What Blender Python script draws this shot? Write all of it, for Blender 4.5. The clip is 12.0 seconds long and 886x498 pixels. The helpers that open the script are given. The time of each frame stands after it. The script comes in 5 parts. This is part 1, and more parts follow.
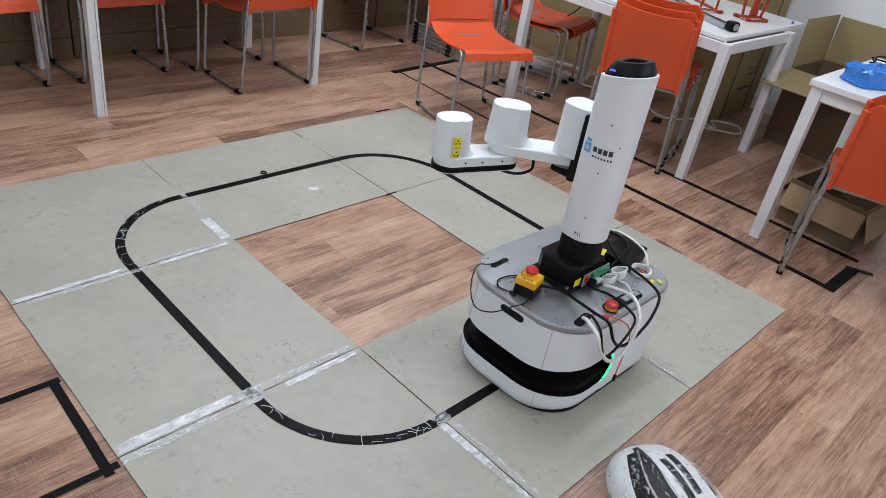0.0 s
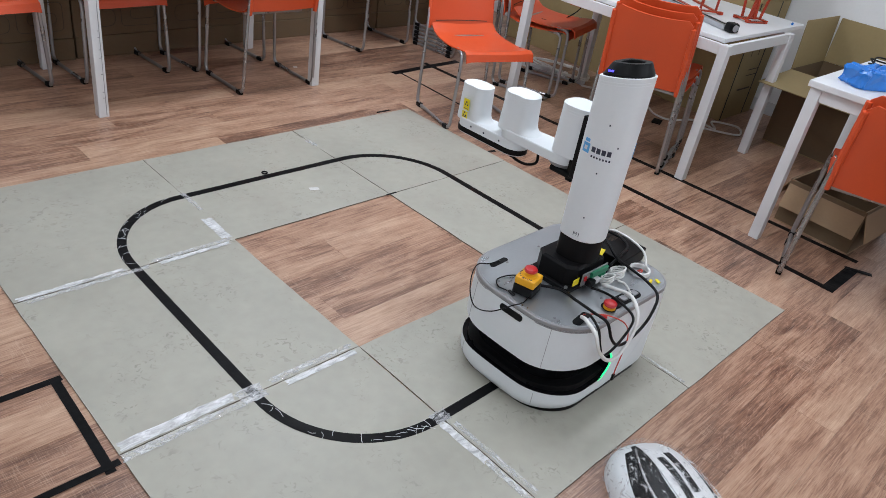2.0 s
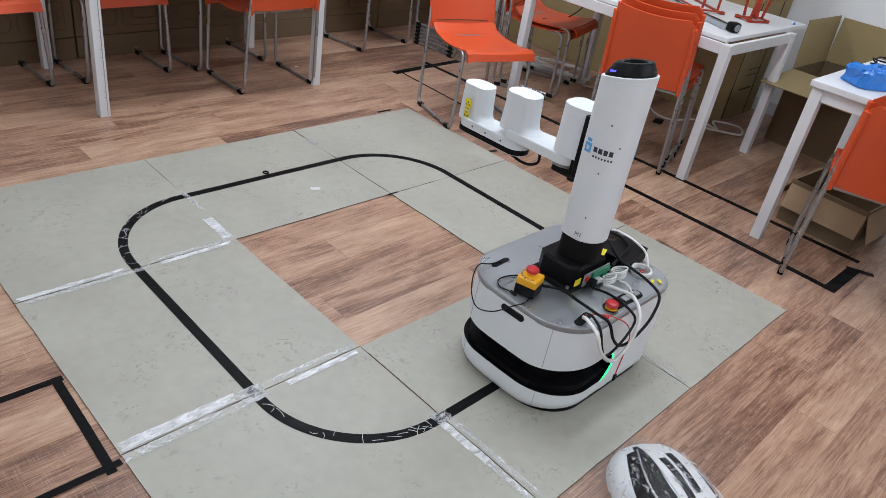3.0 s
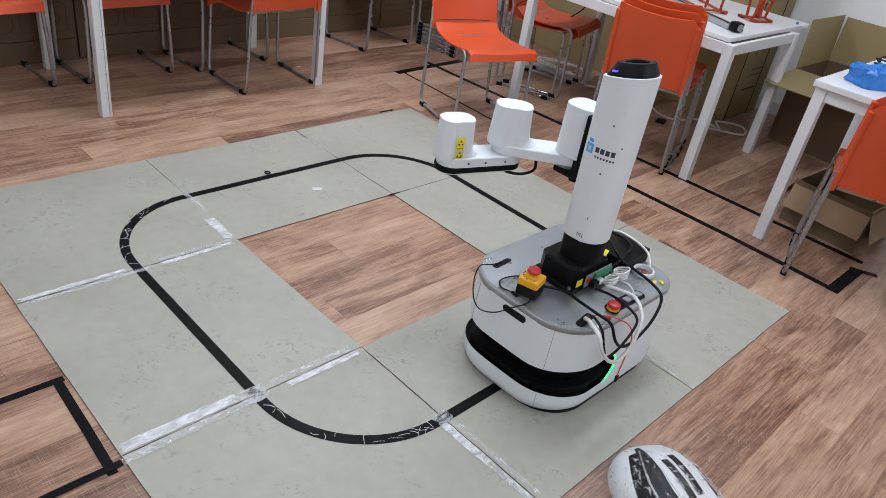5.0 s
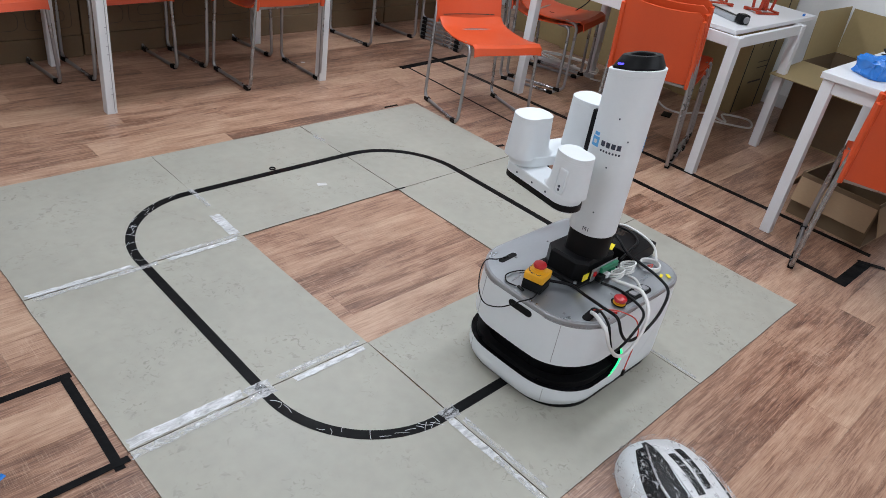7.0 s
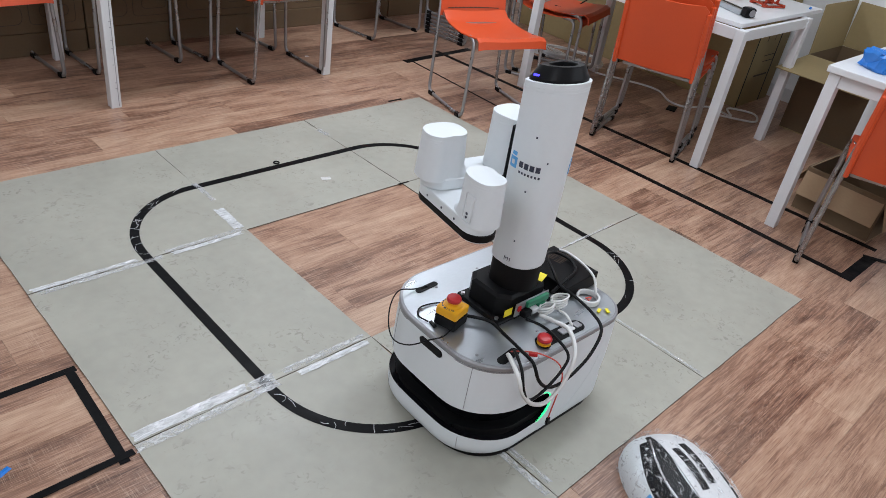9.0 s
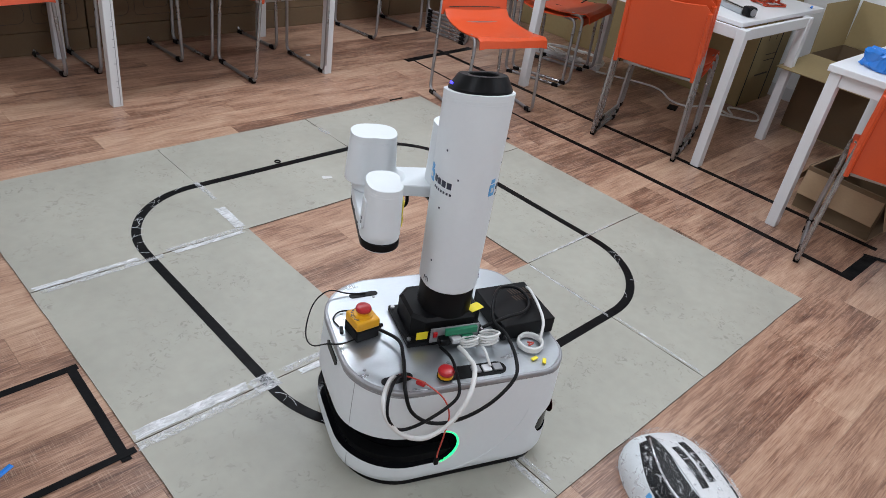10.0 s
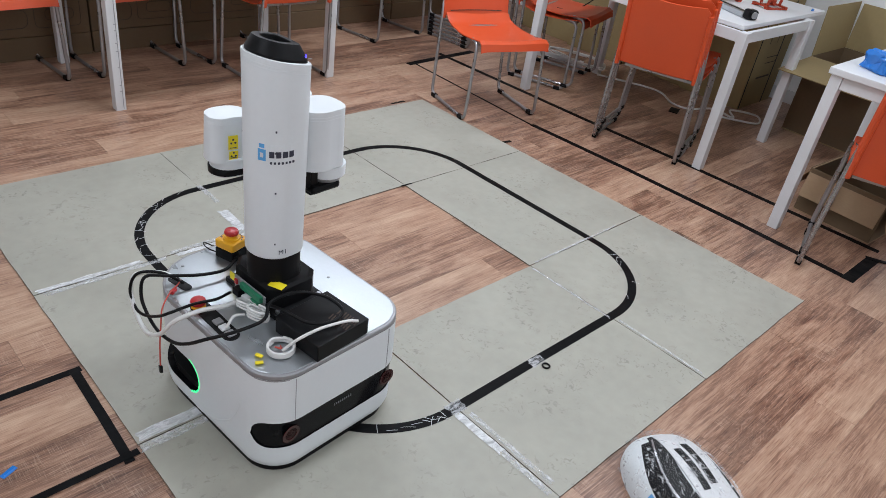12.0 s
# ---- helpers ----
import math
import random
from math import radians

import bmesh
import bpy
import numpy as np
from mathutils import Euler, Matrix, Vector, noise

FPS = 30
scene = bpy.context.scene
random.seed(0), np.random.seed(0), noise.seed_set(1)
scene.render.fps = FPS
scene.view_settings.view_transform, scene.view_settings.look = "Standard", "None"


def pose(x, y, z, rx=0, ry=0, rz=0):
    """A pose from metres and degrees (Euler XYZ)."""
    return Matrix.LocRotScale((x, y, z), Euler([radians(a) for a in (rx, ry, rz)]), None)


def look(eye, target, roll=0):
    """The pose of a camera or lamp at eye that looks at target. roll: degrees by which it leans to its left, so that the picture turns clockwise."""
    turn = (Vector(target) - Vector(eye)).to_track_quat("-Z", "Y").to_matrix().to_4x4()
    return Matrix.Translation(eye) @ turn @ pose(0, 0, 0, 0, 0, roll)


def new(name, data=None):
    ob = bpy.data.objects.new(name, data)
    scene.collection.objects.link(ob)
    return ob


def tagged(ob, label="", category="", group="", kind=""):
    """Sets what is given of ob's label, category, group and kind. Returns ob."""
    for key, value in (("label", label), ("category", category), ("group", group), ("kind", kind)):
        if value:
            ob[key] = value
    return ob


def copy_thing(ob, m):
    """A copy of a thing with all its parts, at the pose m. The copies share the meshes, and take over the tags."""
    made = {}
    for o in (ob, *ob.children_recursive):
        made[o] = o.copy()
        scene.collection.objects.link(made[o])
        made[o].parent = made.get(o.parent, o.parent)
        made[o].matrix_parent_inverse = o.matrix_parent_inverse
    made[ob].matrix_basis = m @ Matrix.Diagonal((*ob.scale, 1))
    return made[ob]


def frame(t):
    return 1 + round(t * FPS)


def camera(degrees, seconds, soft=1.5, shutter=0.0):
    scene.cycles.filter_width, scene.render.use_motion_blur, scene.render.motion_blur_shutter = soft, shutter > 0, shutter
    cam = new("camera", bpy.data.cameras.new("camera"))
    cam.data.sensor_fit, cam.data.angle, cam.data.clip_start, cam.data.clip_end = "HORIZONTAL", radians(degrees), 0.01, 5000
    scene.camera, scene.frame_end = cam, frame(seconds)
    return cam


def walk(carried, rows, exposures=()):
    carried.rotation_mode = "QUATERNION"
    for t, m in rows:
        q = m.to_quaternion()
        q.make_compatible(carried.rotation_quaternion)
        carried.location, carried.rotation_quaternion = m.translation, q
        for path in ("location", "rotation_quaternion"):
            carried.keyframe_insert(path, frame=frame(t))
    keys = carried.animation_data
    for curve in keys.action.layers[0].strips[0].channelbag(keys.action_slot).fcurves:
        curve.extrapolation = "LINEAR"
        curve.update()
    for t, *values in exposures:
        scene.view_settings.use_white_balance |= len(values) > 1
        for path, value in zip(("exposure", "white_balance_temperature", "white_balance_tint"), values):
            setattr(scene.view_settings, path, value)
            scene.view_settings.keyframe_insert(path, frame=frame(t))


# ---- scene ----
cam = camera(63.1, 12.0, soft=0.5)
PATH = [
    (0, (-1.262, -1.365, 1.544), (0.04, -0.251, 0.512), 10.0),
    (0.5, (-1.264, -1.367, 1.547), (0.038, -0.253, 0.514), 10.1),
    (1, (-1.263, -1.37, 1.547), (0.038, -0.256, 0.514), 10.1),
    (1.5, (-1.265, -1.376, 1.549), (0.035, -0.261, 0.516), 10.0),
    (2, (-1.268, -1.378, 1.547), (0.033, -0.26, 0.517), 10.0),
    (2.5, (-1.267, -1.377, 1.547), (0.032, -0.258, 0.517), 10.0),
    (3, (-1.267, -1.374, 1.547), (0.031, -0.256, 0.516), 10.0),
    (5, (-1.26, -1.372, 1.547), (0.033, -0.249, 0.514), 9.9),
    (5.5, (-1.258, -1.369, 1.545), (0.033, -0.245, 0.511), 9.8),
    (6, (-1.258, -1.368, 1.541), (0.03, -0.243, 0.503), 9.7),
    (6.5, (-1.258, -1.37, 1.548), (0.023, -0.244, 0.504), 9.6),
    (7, (-1.258, -1.37, 1.542), (0.021, -0.243, 0.497), 9.4),
    (9, (-1.256, -1.369, 1.54), (0.011, -0.241, 0.48), 9.3),
    (9.5, (-1.257, -1.37, 1.541), (0.007, -0.242, 0.479), 9.3),
    (10, (-1.258, -1.373, 1.544), (0.005, -0.245, 0.481), 9.3),
    (10.5, (-1.259, -1.375, 1.544), (0.005, -0.247, 0.481), 9.2),
    (11, (-1.257, -1.38, 1.547), (0.004, -0.25, 0.484), 9.0),
    (11.5, (-1.261, -1.377, 1.544), (0.002, -0.245, 0.484), 9.1),
    (12, (-1.263, -1.379, 1.544), (-0.001, -0.242, 0.488), 9.1),
]
walk(cam, [(t, look(eye, target, roll)) for t, eye, target, roll in PATH])

# ---- light ----
world = bpy.data.worlds.new("world")
scene.world = world
world.use_nodes = True
world.node_tree.nodes["Background"].inputs[0].default_value = (0.9, 0.95, 1.0, 1)
world.node_tree.nodes["Background"].inputs[1].default_value = 0.12
scene.view_settings.exposure = -0.03


def area(name, x, y, z, sx, sy, watts, colour=(0.92, 1.0, 1.12)):
    data = bpy.data.lights.new(name, "AREA")
    data.shape, data.size, data.size_y, data.energy, data.color = "RECTANGLE", sx, sy, watts, colour
    ob = new(name, data)
    ob.matrix_world = pose(x, y, z)
    return ob


# unseen lamps, added: places and watts chosen to balance brightness across the room
for lx, watts in ((-2.0, (16.0, 20.0, 2.0)), (0.75, (20.0, 24.0, 37.0)), (2.2, (18.0, 14.0, 15.0))):
    for ly, w in zip((-2.5, -0.1, 1.8), watts):
        area("ceiling_lamp", lx, ly, 2.72, 1.2, 0.32, w)


# ---- materials ----
def mat(name, colour, rough=0.5, metal=0.0, var=0.08, scale=6.0, bump=0.0, fine=80.0, coat=0.0, emit=None, stretch=(1, 1, 1), rvar=0.1, spec=0.5):
    """A surface with a broad and a fine variation of tone, gloss and relief."""
    m = bpy.data.materials.new(name)
    m.use_nodes = True
    nt = m.node_tree
    b = nt.nodes["Principled BSDF"]
    b.inputs["Roughness"].default_value, b.inputs["Metallic"].default_value = rough, metal
    b.inputs["Coat Weight"].default_value = coat
    b.inputs["Specular IOR Level"].default_value = spec
    tc = nt.nodes.new("ShaderNodeTexCoord")
    mp = nt.nodes.new("ShaderNodeMapping")
    mp.inputs["Scale"].default_value = stretch
    nt.links.new(tc.outputs["Object"], mp.inputs["Vector"])
    n1 = nt.nodes.new("ShaderNodeTexNoise")
    n1.inputs["Scale"].default_value, n1.inputs["Detail"].default_value = scale, 5
    n2 = nt.nodes.new("ShaderNodeTexNoise")
    n2.inputs["Scale"].default_value, n2.inputs["Detail"].default_value = fine, 3
    for n in (n1, n2):
        nt.links.new(mp.outputs["Vector"], n.inputs["Vector"])
    mix = nt.nodes.new("ShaderNodeMath")
    mix.operation = "MULTIPLY_ADD"
    nt.links.new(n2.outputs["Fac"], mix.inputs[0])
    mix.inputs[1].default_value = 0.5
    nt.links.new(n1.outputs["Fac"], mix.inputs[2])
    rp = nt.nodes.new("ShaderNodeMapRange")
    rp.inputs["From Min"].default_value, rp.inputs["From Max"].default_value = 0.45, 1.05
    rp.inputs["To Min"].default_value, rp.inputs["To Max"].default_value = 1 - var, 1 + var
    nt.links.new(mix.outputs[0], rp.inputs["Value"])
    hs = nt.nodes.new("ShaderNodeHueSaturation")
    hs.inputs["Color"].default_value = (*colour, 1)
    nt.links.new(rp.outputs[0], hs.inputs["Value"])
    nt.links.new(hs.outputs[0], b.inputs["Base Color"])
    rr = nt.nodes.new("ShaderNodeMapRange")
    rr.inputs["From Min"].default_value, rr.inputs["From Max"].default_value = 0.3, 0.7
    rr.inputs["To Min"].default_value, rr.inputs["To Max"].default_value = max(0.02, rough - rvar), min(1, rough + rvar)
    nt.links.new(n1.outputs["Fac"], rr.inputs["Value"])
    nt.links.new(rr.outputs[0], b.inputs["Roughness"])
    if bump:
        bp = nt.nodes.new("ShaderNodeBump")
        bp.inputs["Strength"].default_value, bp.inputs["Distance"].default_value = bump, 0.002
        nt.links.new(n2.outputs["Fac"], bp.inputs["Height"])
        nt.links.new(bp.outputs[0], b.inputs["Normal"])
    if emit:
        b.inputs["Emission Color"].default_value, b.inputs["Emission Strength"].default_value = (*emit[:3], 1), emit[3]
    return m


def wood_floor():
    m = bpy.data.materials.new("oak_laminate")
    m.use_nodes = True
    nt = m.node_tree
    L = nt.links.new
    b = nt.nodes["Principled BSDF"]
    tc, oi = nt.nodes.new("ShaderNodeTexCoord"), nt.nodes.new("ShaderNodeObjectInfo")
    off = nt.nodes.new("ShaderNodeVectorMath")
    off.operation = "MULTIPLY_ADD"
    L(oi.outputs["Random"], off.inputs[0])
    off.inputs[1].default_value = (37.0, 11.0, 5.0)
    L(tc.outputs["Object"], off.inputs[2])

    def tex(sx, sy, scale, detail, dist):
        mp = nt.nodes.new("ShaderNodeMapping")
        mp.inputs["Scale"].default_value = (sx, sy, 1)
        L(off.outputs[0], mp.inputs["Vector"])
        n = nt.nodes.new("ShaderNodeTexNoise")
        n.inputs["Scale"].default_value, n.inputs["Detail"].default_value, n.inputs["Distortion"].default_value = scale, detail, dist
        n.inputs["Roughness"].default_value = 0.65
        L(mp.outputs[0], n.inputs["Vector"])
        return n

    broad, streak, fine, vein = tex(0.9, 3.2, 2.6, 5, 0.7), tex(0.6, 9, 4.2, 10, 0.7), tex(1.6, 60, 8, 8, 0.4), tex(0.8, 17, 8, 12, 1.0)
    ramp = nt.nodes.new("ShaderNodeValToRGB")
    e = ramp.color_ramp.elements
    e[0].position, e[0].color = 0.37, WOOD[0]
    e[1].position, e[1].color = 0.63, WOOD[3]
    for p, c in ((0.455, WOOD[1]), (0.52, WOOD[2])):
        k = e.new(p)
        k.color = c
    s1 = nt.nodes.new("ShaderNodeMath")
    s1.operation = "MULTIPLY_ADD"
    L(streak.outputs["Fac"], s1.inputs[0])
    s1.inputs[1].default_value = 0.22
    s0 = nt.nodes.new("ShaderNodeMath")
    s0.operation = "MULTIPLY"
    L(broad.outputs["Fac"], s0.inputs[0])
    s0.inputs[1].default_value = 0.42
    sv = nt.nodes.new("ShaderNodeMath")
    sv.operation = "MULTIPLY_ADD"
    L(vein.outputs["Fac"], sv.inputs[0])
    sv.inputs[1].default_value = 0.36
    L(s0.outputs[0], sv.inputs[2])
    L(sv.outputs[0], s1.inputs[2])
    s2 = nt.nodes.new("ShaderNodeMath")
    s2.operation = "MULTIPLY_ADD"
    L(oi.outputs["Random"], s2.inputs[0])
    s2.inputs[1].default_value = 0.13
    L(s1.outputs[0], s2.inputs[2])
    s3 = nt.nodes.new("ShaderNodeMath")
    s3.operation = "SUBTRACT"
    L(s2.outputs[0], s3.inputs[0])
    s3.inputs[1].default_value = 0.06
    L(s3.outputs[0], ramp.inputs[0])
    mx = nt.nodes.new("ShaderNodeMixRGB")
    mx.blend_type = "MULTIPLY"
    fr = nt.nodes.new("ShaderNodeMapRange")
    fr.inputs["From Min"].default_value, fr.inputs["From Max"].default_value = 0.50, 0.62
    fr.inputs["To Min"].default_value, fr.inputs["To Max"].default_value = 0.0, 0.52
    L(fine.outputs["Fac"], fr.inputs["Value"])
    L(fr.outputs[0], mx.inputs[0])
    L(ramp.outputs[0], mx.inputs[1])
    mx.inputs[2].default_value = (0.5, 0.42, 0.38, 1)
    # growth rings: contour lines of a slow, stretched noise
    ring = tex(0.8, 5.0, 2.2, 3, 0.5)
    rm, rs, rk = (nt.nodes.new("ShaderNodeMath") for _ in range(3))
    rm.operation, rs.operation, rk.operation = "MULTIPLY", "SINE", "MULTIPLY"
    L(ring.outputs["Fac"], rm.inputs[0])
    rm.inputs[1].default_value = 150.0
    L(rm.outputs[0], rs.inputs[0])
    rv = nt.nodes.new("ShaderNodeMapRange")
    rv.inputs["From Min"].default_value, rv.inputs["From Max"].default_value = 0.1, 1.0
    rv.inputs["To Max"].default_value = 0.40
    L(rs.outputs[0], rv.inputs["Value"])
    rw = nt.nodes.new("ShaderNodeMapRange")
    rw.inputs["From Min"].default_value, rw.inputs["From Max"].default_value = 0.42, 0.62
    L(vein.outputs["Fac"], rw.inputs["Value"])
    L(rv.outputs[0], rk.inputs[0])
    L(rw.outputs[0], rk.inputs[1])
    mr = nt.nodes.new("ShaderNodeMixRGB")
    L(rk.outputs[0], mr.inputs[0])
    L(mx.outputs[0], mr.inputs[1])
    mr.inputs[2].default_value = (0.50, 0.335, 0.25, 1)
    # pale saw marks across the grain, in patches
    saw, patch = tex(70, 2.5, 6, 3, 0.2), tex(1.4, 2.2, 3.0, 3, 0.6)
    sa, sb, sm = nt.nodes.new("ShaderNodeMapRange"), nt.nodes.new("ShaderNodeMapRange"), nt.nodes.new("ShaderNodeMath")
    for r, lo, hi, top, n in ((sa, 0.52, 0.66, 0.5, saw), (sb, 0.50, 0.64, 1.0, patch)):
        r.inputs["From Min"].default_value, r.inputs["From Max"].default_value, r.inputs["To Max"].default_value = lo, hi, top
        L(n.outputs["Fac"], r.inputs["Value"])
    sm.operation = "MULTIPLY"
    L(sa.outputs[0], sm.inputs[0])
    L(sb.outputs[0], sm.inputs[1])
    mw = nt.nodes.new("ShaderNodeMixRGB")
    L(sm.outputs[0], mw.inputs[0])
    L(mr.outputs[0], mw.inputs[1])
    mw.inputs[2].default_value = (0.56, 0.41, 0.30, 1)
    L(mw.outputs[0], b.inputs["Base Color"])
    rr = nt.nodes.new("ShaderNodeMapRange")
    rr.inputs["To Min"].default_value, rr.inputs["To Max"].default_value = 0.24, 0.44
    L(broad.outputs["Fac"], rr.inputs["Value"])
    L(rr.outputs[0], b.inputs["Roughness"])
    bp = nt.nodes.new("ShaderNodeBump")
    bp.inputs["Strength"].default_value, bp.inputs["Distance"].default_value = 0.12, 0.001
    L(fine.outputs["Fac"], bp.inputs["Height"])
    L(bp.outputs[0], b.inputs["Normal"])
    return m


WOOD = [(0.100, 0.050, 0.033, 1), (0.225, 0.119, 0.077, 1), (0.37, 0.216, 0.142, 1), (0.51, 0.34, 0.232, 1)]
M_WOOD = wood_floor()
M_GAP = mat("joint_shadow_gap", (0.06, 0.038, 0.026), 0.8)
M_WALL = mat("white_wall_paint", (0.78, 0.79, 0.79), 0.7, var=0.03, bump=0.1)
M_CEIL = mat("ceiling_paint", (0.8, 0.8, 0.79), 0.8, var=0.03)
M_BOARD = mat("grey_paperboard", (0.345, 0.336, 0.284), 0.5, var=0.11, scale=3.0, fine=22, bump=0.04)


def scuffed(m, colour):
    """Adds small dark scuffs and faint long smears to a surface."""
    nt = m.node_tree
    L = nt.links.new
    b = nt.nodes["Principled BSDF"]
    src = b.inputs["Base Color"].links[0].from_socket
    tc = nt.nodes.new("ShaderNodeTexCoord")
    big = nt.nodes.new("ShaderNodeTexNoise")
    big.inputs["Scale"].default_value, big.inputs["Detail"].default_value = 5.0, 3
    small = nt.nodes.new("ShaderNodeTexNoise")
    small.inputs["Scale"].default_value, small.inputs["Detail"].default_value, small.inputs["Distortion"].default_value = 46, 4, 1.2
    for n in (big, small):
        L(tc.outputs["Object"], n.inputs["Vector"])
    r1, r2 = nt.nodes.new("ShaderNodeMapRange"), nt.nodes.new("ShaderNodeMapRange")
    for r, a, c, n in ((r1, 0.48, 0.62, big), (r2, 0.57, 0.66, small)):
        r.inputs["From Min"].default_value, r.inputs["From Max"].default_value = a, c
        L(n.outputs["Fac"], r.inputs["Value"])
    mu = nt.nodes.new("ShaderNodeMath")
    mu.operation = "MULTIPLY"
    L(r1.outputs[0], mu.inputs[0])
    L(r2.outputs[0], mu.inputs[1])
    mu2 = nt.nodes.new("ShaderNodeMath")
    mu2.operation = "MULTIPLY"
    mu2.inputs[1].default_value = 0.5
    L(mu.outputs[0], mu2.inputs[0])
    mx = nt.nodes.new("ShaderNodeMixRGB")
    L(mu2.outputs[0], mx.inputs[0])
    L(src, mx.inputs[1])
    mx.inputs[2].default_value = (*colour, 1)
    L(mx.outputs[0], b.inputs["Base Color"])


scuffed(M_BOARD, (0.17, 0.16, 0.13))
M_EDGE = mat("board_cut_edge", (0.16, 0.14, 0.11), 0.8)
M_TAPE = mat("black_cloth_tape", (0.005, 0.005, 0.0055), 0.5, var=0.35, scale=14, fine=60, bump=0.4, rvar=0.15, spec=0.08)
M_ORANGE = mat("orange_plastic", (0.60, 0.074, 0.018), 0.40, var=0.05, scale=4, fine=140, bump=0.06)
M_STEEL = mat("grey_steel_tube", (0.36, 0.36, 0.37), 0.32, metal=0.8, var=0.08)
M_BLACK = mat("black_plastic", (0.006, 0.006, 0.0065), 0.42, var=0.2, fine=160, bump=0.05, spec=0.13)
M_GLOSS = mat("black_gloss_panel", (0.005, 0.005, 0.006), 0.12, var=0.1, rvar=0.04, spec=0.12)
M_WHITE = mat("white_shell_plastic", (0.685, 0.718, 0.732), 0.48, var=0.02, scale=5, spec=0.28)
M_TABLE = mat("white_table_lacquer", (0.63, 0.635, 0.64), 0.40, var=0.03, scale=5)
# M_CARD: brown with the shade from the tables above put into its colour
M_CARD = mat("shade_darkened_cardboard", (0.130, 0.084, 0.044), 0.8, var=0.12, scale=4, fine=50, bump=0.12, stretch=(1, 1, 3))
M_CARD2 = mat("light_cardboard", (0.30, 0.20, 0.115), 0.8, var=0.10, scale=4, fine=50, bump=0.12, stretch=(1, 1, 3))
M_KRAFT = mat("olive_kraft_board", (0.30, 0.225, 0.105), 0.75, var=0.10, scale=3, fine=40, bump=0.1)
M_PRINT = mat("dark_box_print", (0.07, 0.05, 0.035), 0.8)
M_REDPRINT = mat("red_box_print", (0.45, 0.07, 0.03), 0.8)
M_ALU = mat("brushed_aluminium", (0.43, 0.455, 0.475), 0.34, metal=0.85, var=0.05, scale=5, fine=70, bump=0.03, stretch=(1, 3, 1))
M_RIM = mat("grey_rim", (0.30, 0.30, 0.31), 0.4, metal=0.4)
M_RED = mat("red_plastic_button", (0.46, 0.014, 0.018), 0.34, var=0.06)
M_YELLOW = mat("yellow_plastic", (0.78, 0.38, 0.012), 0.42, var=0.05)
M_LABEL = mat("yellow_label", (0.80, 0.66, 0.02), 0.45, var=0.04)
M_CABLE = mat("black_cable", (0.006, 0.006, 0.0065), 0.45, var=0.2, spec=0.15)
M_WCABLE = mat("white_cable", (0.68, 0.68, 0.66), 0.45, var=0.06)
M_RCABLE = mat("red_cable", (0.50, 0.06, 0.04), 0.5)
M_PCB = mat("green_circuit_board", (0.02, 0.20, 0.10), 0.4, var=0.2)
M_LED = mat("green_led", (0.02, 0.3, 0.1), 0.4, emit=(0.02, 1.0, 0.28, 1.8))
M_BLUELED = mat("blue_led", (0.02, 0.02, 0.3), 0.4, emit=(0.06, 0.05, 1.0, 3.0))
M_LOGOBLUE = mat("light_blue_print", (0.10, 0.36, 0.68), 0.4)
M_LOGODARK = mat("dark_grey_print", (0.03, 0.035, 0.06), 0.4)
M_STICKER = mat("clear_sticker", (0.59, 0.605, 0.618), 0.40, var=0.02, spec=0.3)
M_TAIL = mat("dark_red_tail_light", (0.05, 0.006, 0.006), 0.12)
M_BLUEBAG = mat("blue_translucent_plastic", (0.02, 0.17, 0.55), 0.28, var=0.2, fine=40, bump=0.4)
M_REDMETAL = mat("red_anodised_metal", (0.42, 0.05, 0.02), 0.38, metal=0.5)
M_CLEAR = mat("clear_tape", (0.62, 0.62, 0.60), 0.16, var=0.16, scale=20, fine=45, bump=0.9, rvar=0.12)


# ---- mesh helpers ----
def part(name, bm, material, parent=None, label="", smooth=False):
    me = bpy.data.meshes.new(name)
    if smooth:
        bm.normal_update()
        for f in bm.faces:
            f.smooth = True
        for ed in bm.edges:
            if smooth != "all" and len(ed.link_faces) == 2 and ed.calc_face_angle(0) > 0.45:
                ed.smooth = False
    bm.to_mesh(me)
    bm.free()
    for m in (material if isinstance(material, (list, tuple)) else (material,)):
        me.materials.append(m)
    ob = new(name, me)
    if parent:
        ob.parent = parent
    if label:
        ob["label"] = label
    return ob


def empty(name, m=None):
    ob = new(name)
    ob.empty_display_size = 0.05
    if m is not None:
        ob.matrix_world = m
    return ob


def add_box(bm, lo, hi, bevel=0.0, m=None, mi=0, seg=2):
    vs = [bm.verts.new((x, y, z)) for z in (lo[2], hi[2]) for x, y in ((lo[0], lo[1]), (hi[0], lo[1]), (hi[0], hi[1]), (lo[0], hi[1]))]
    fs = [bm.faces.new([vs[i] for i in q]) for q in ((3, 2, 1, 0), (4, 5, 6, 7), (0, 1, 5, 4), (1, 2, 6, 5), (2, 3, 7, 6), (3, 0, 4, 7))]
    for f in fs:
        f.material_index = mi
    geo = vs
    if bevel:
        es = list({e for f in fs for e in f.edges})
        r = bmesh.ops.bevel(bm, geom=es, offset=bevel, segments=seg, affect="EDGES", profile=0.5)
        geo = list({v for f in r["faces"] for v in f.verts} | {v for v in vs if v.is_valid})
        for f in r["faces"]:
            f.material_index = mi
    if m is not None:
        bmesh.ops.transform(bm, matrix=m, verts=geo)
    return bm


def box(lo, hi, bevel=0.0, m=None):
    return add_box(bmesh.new(), lo, hi, bevel, m)


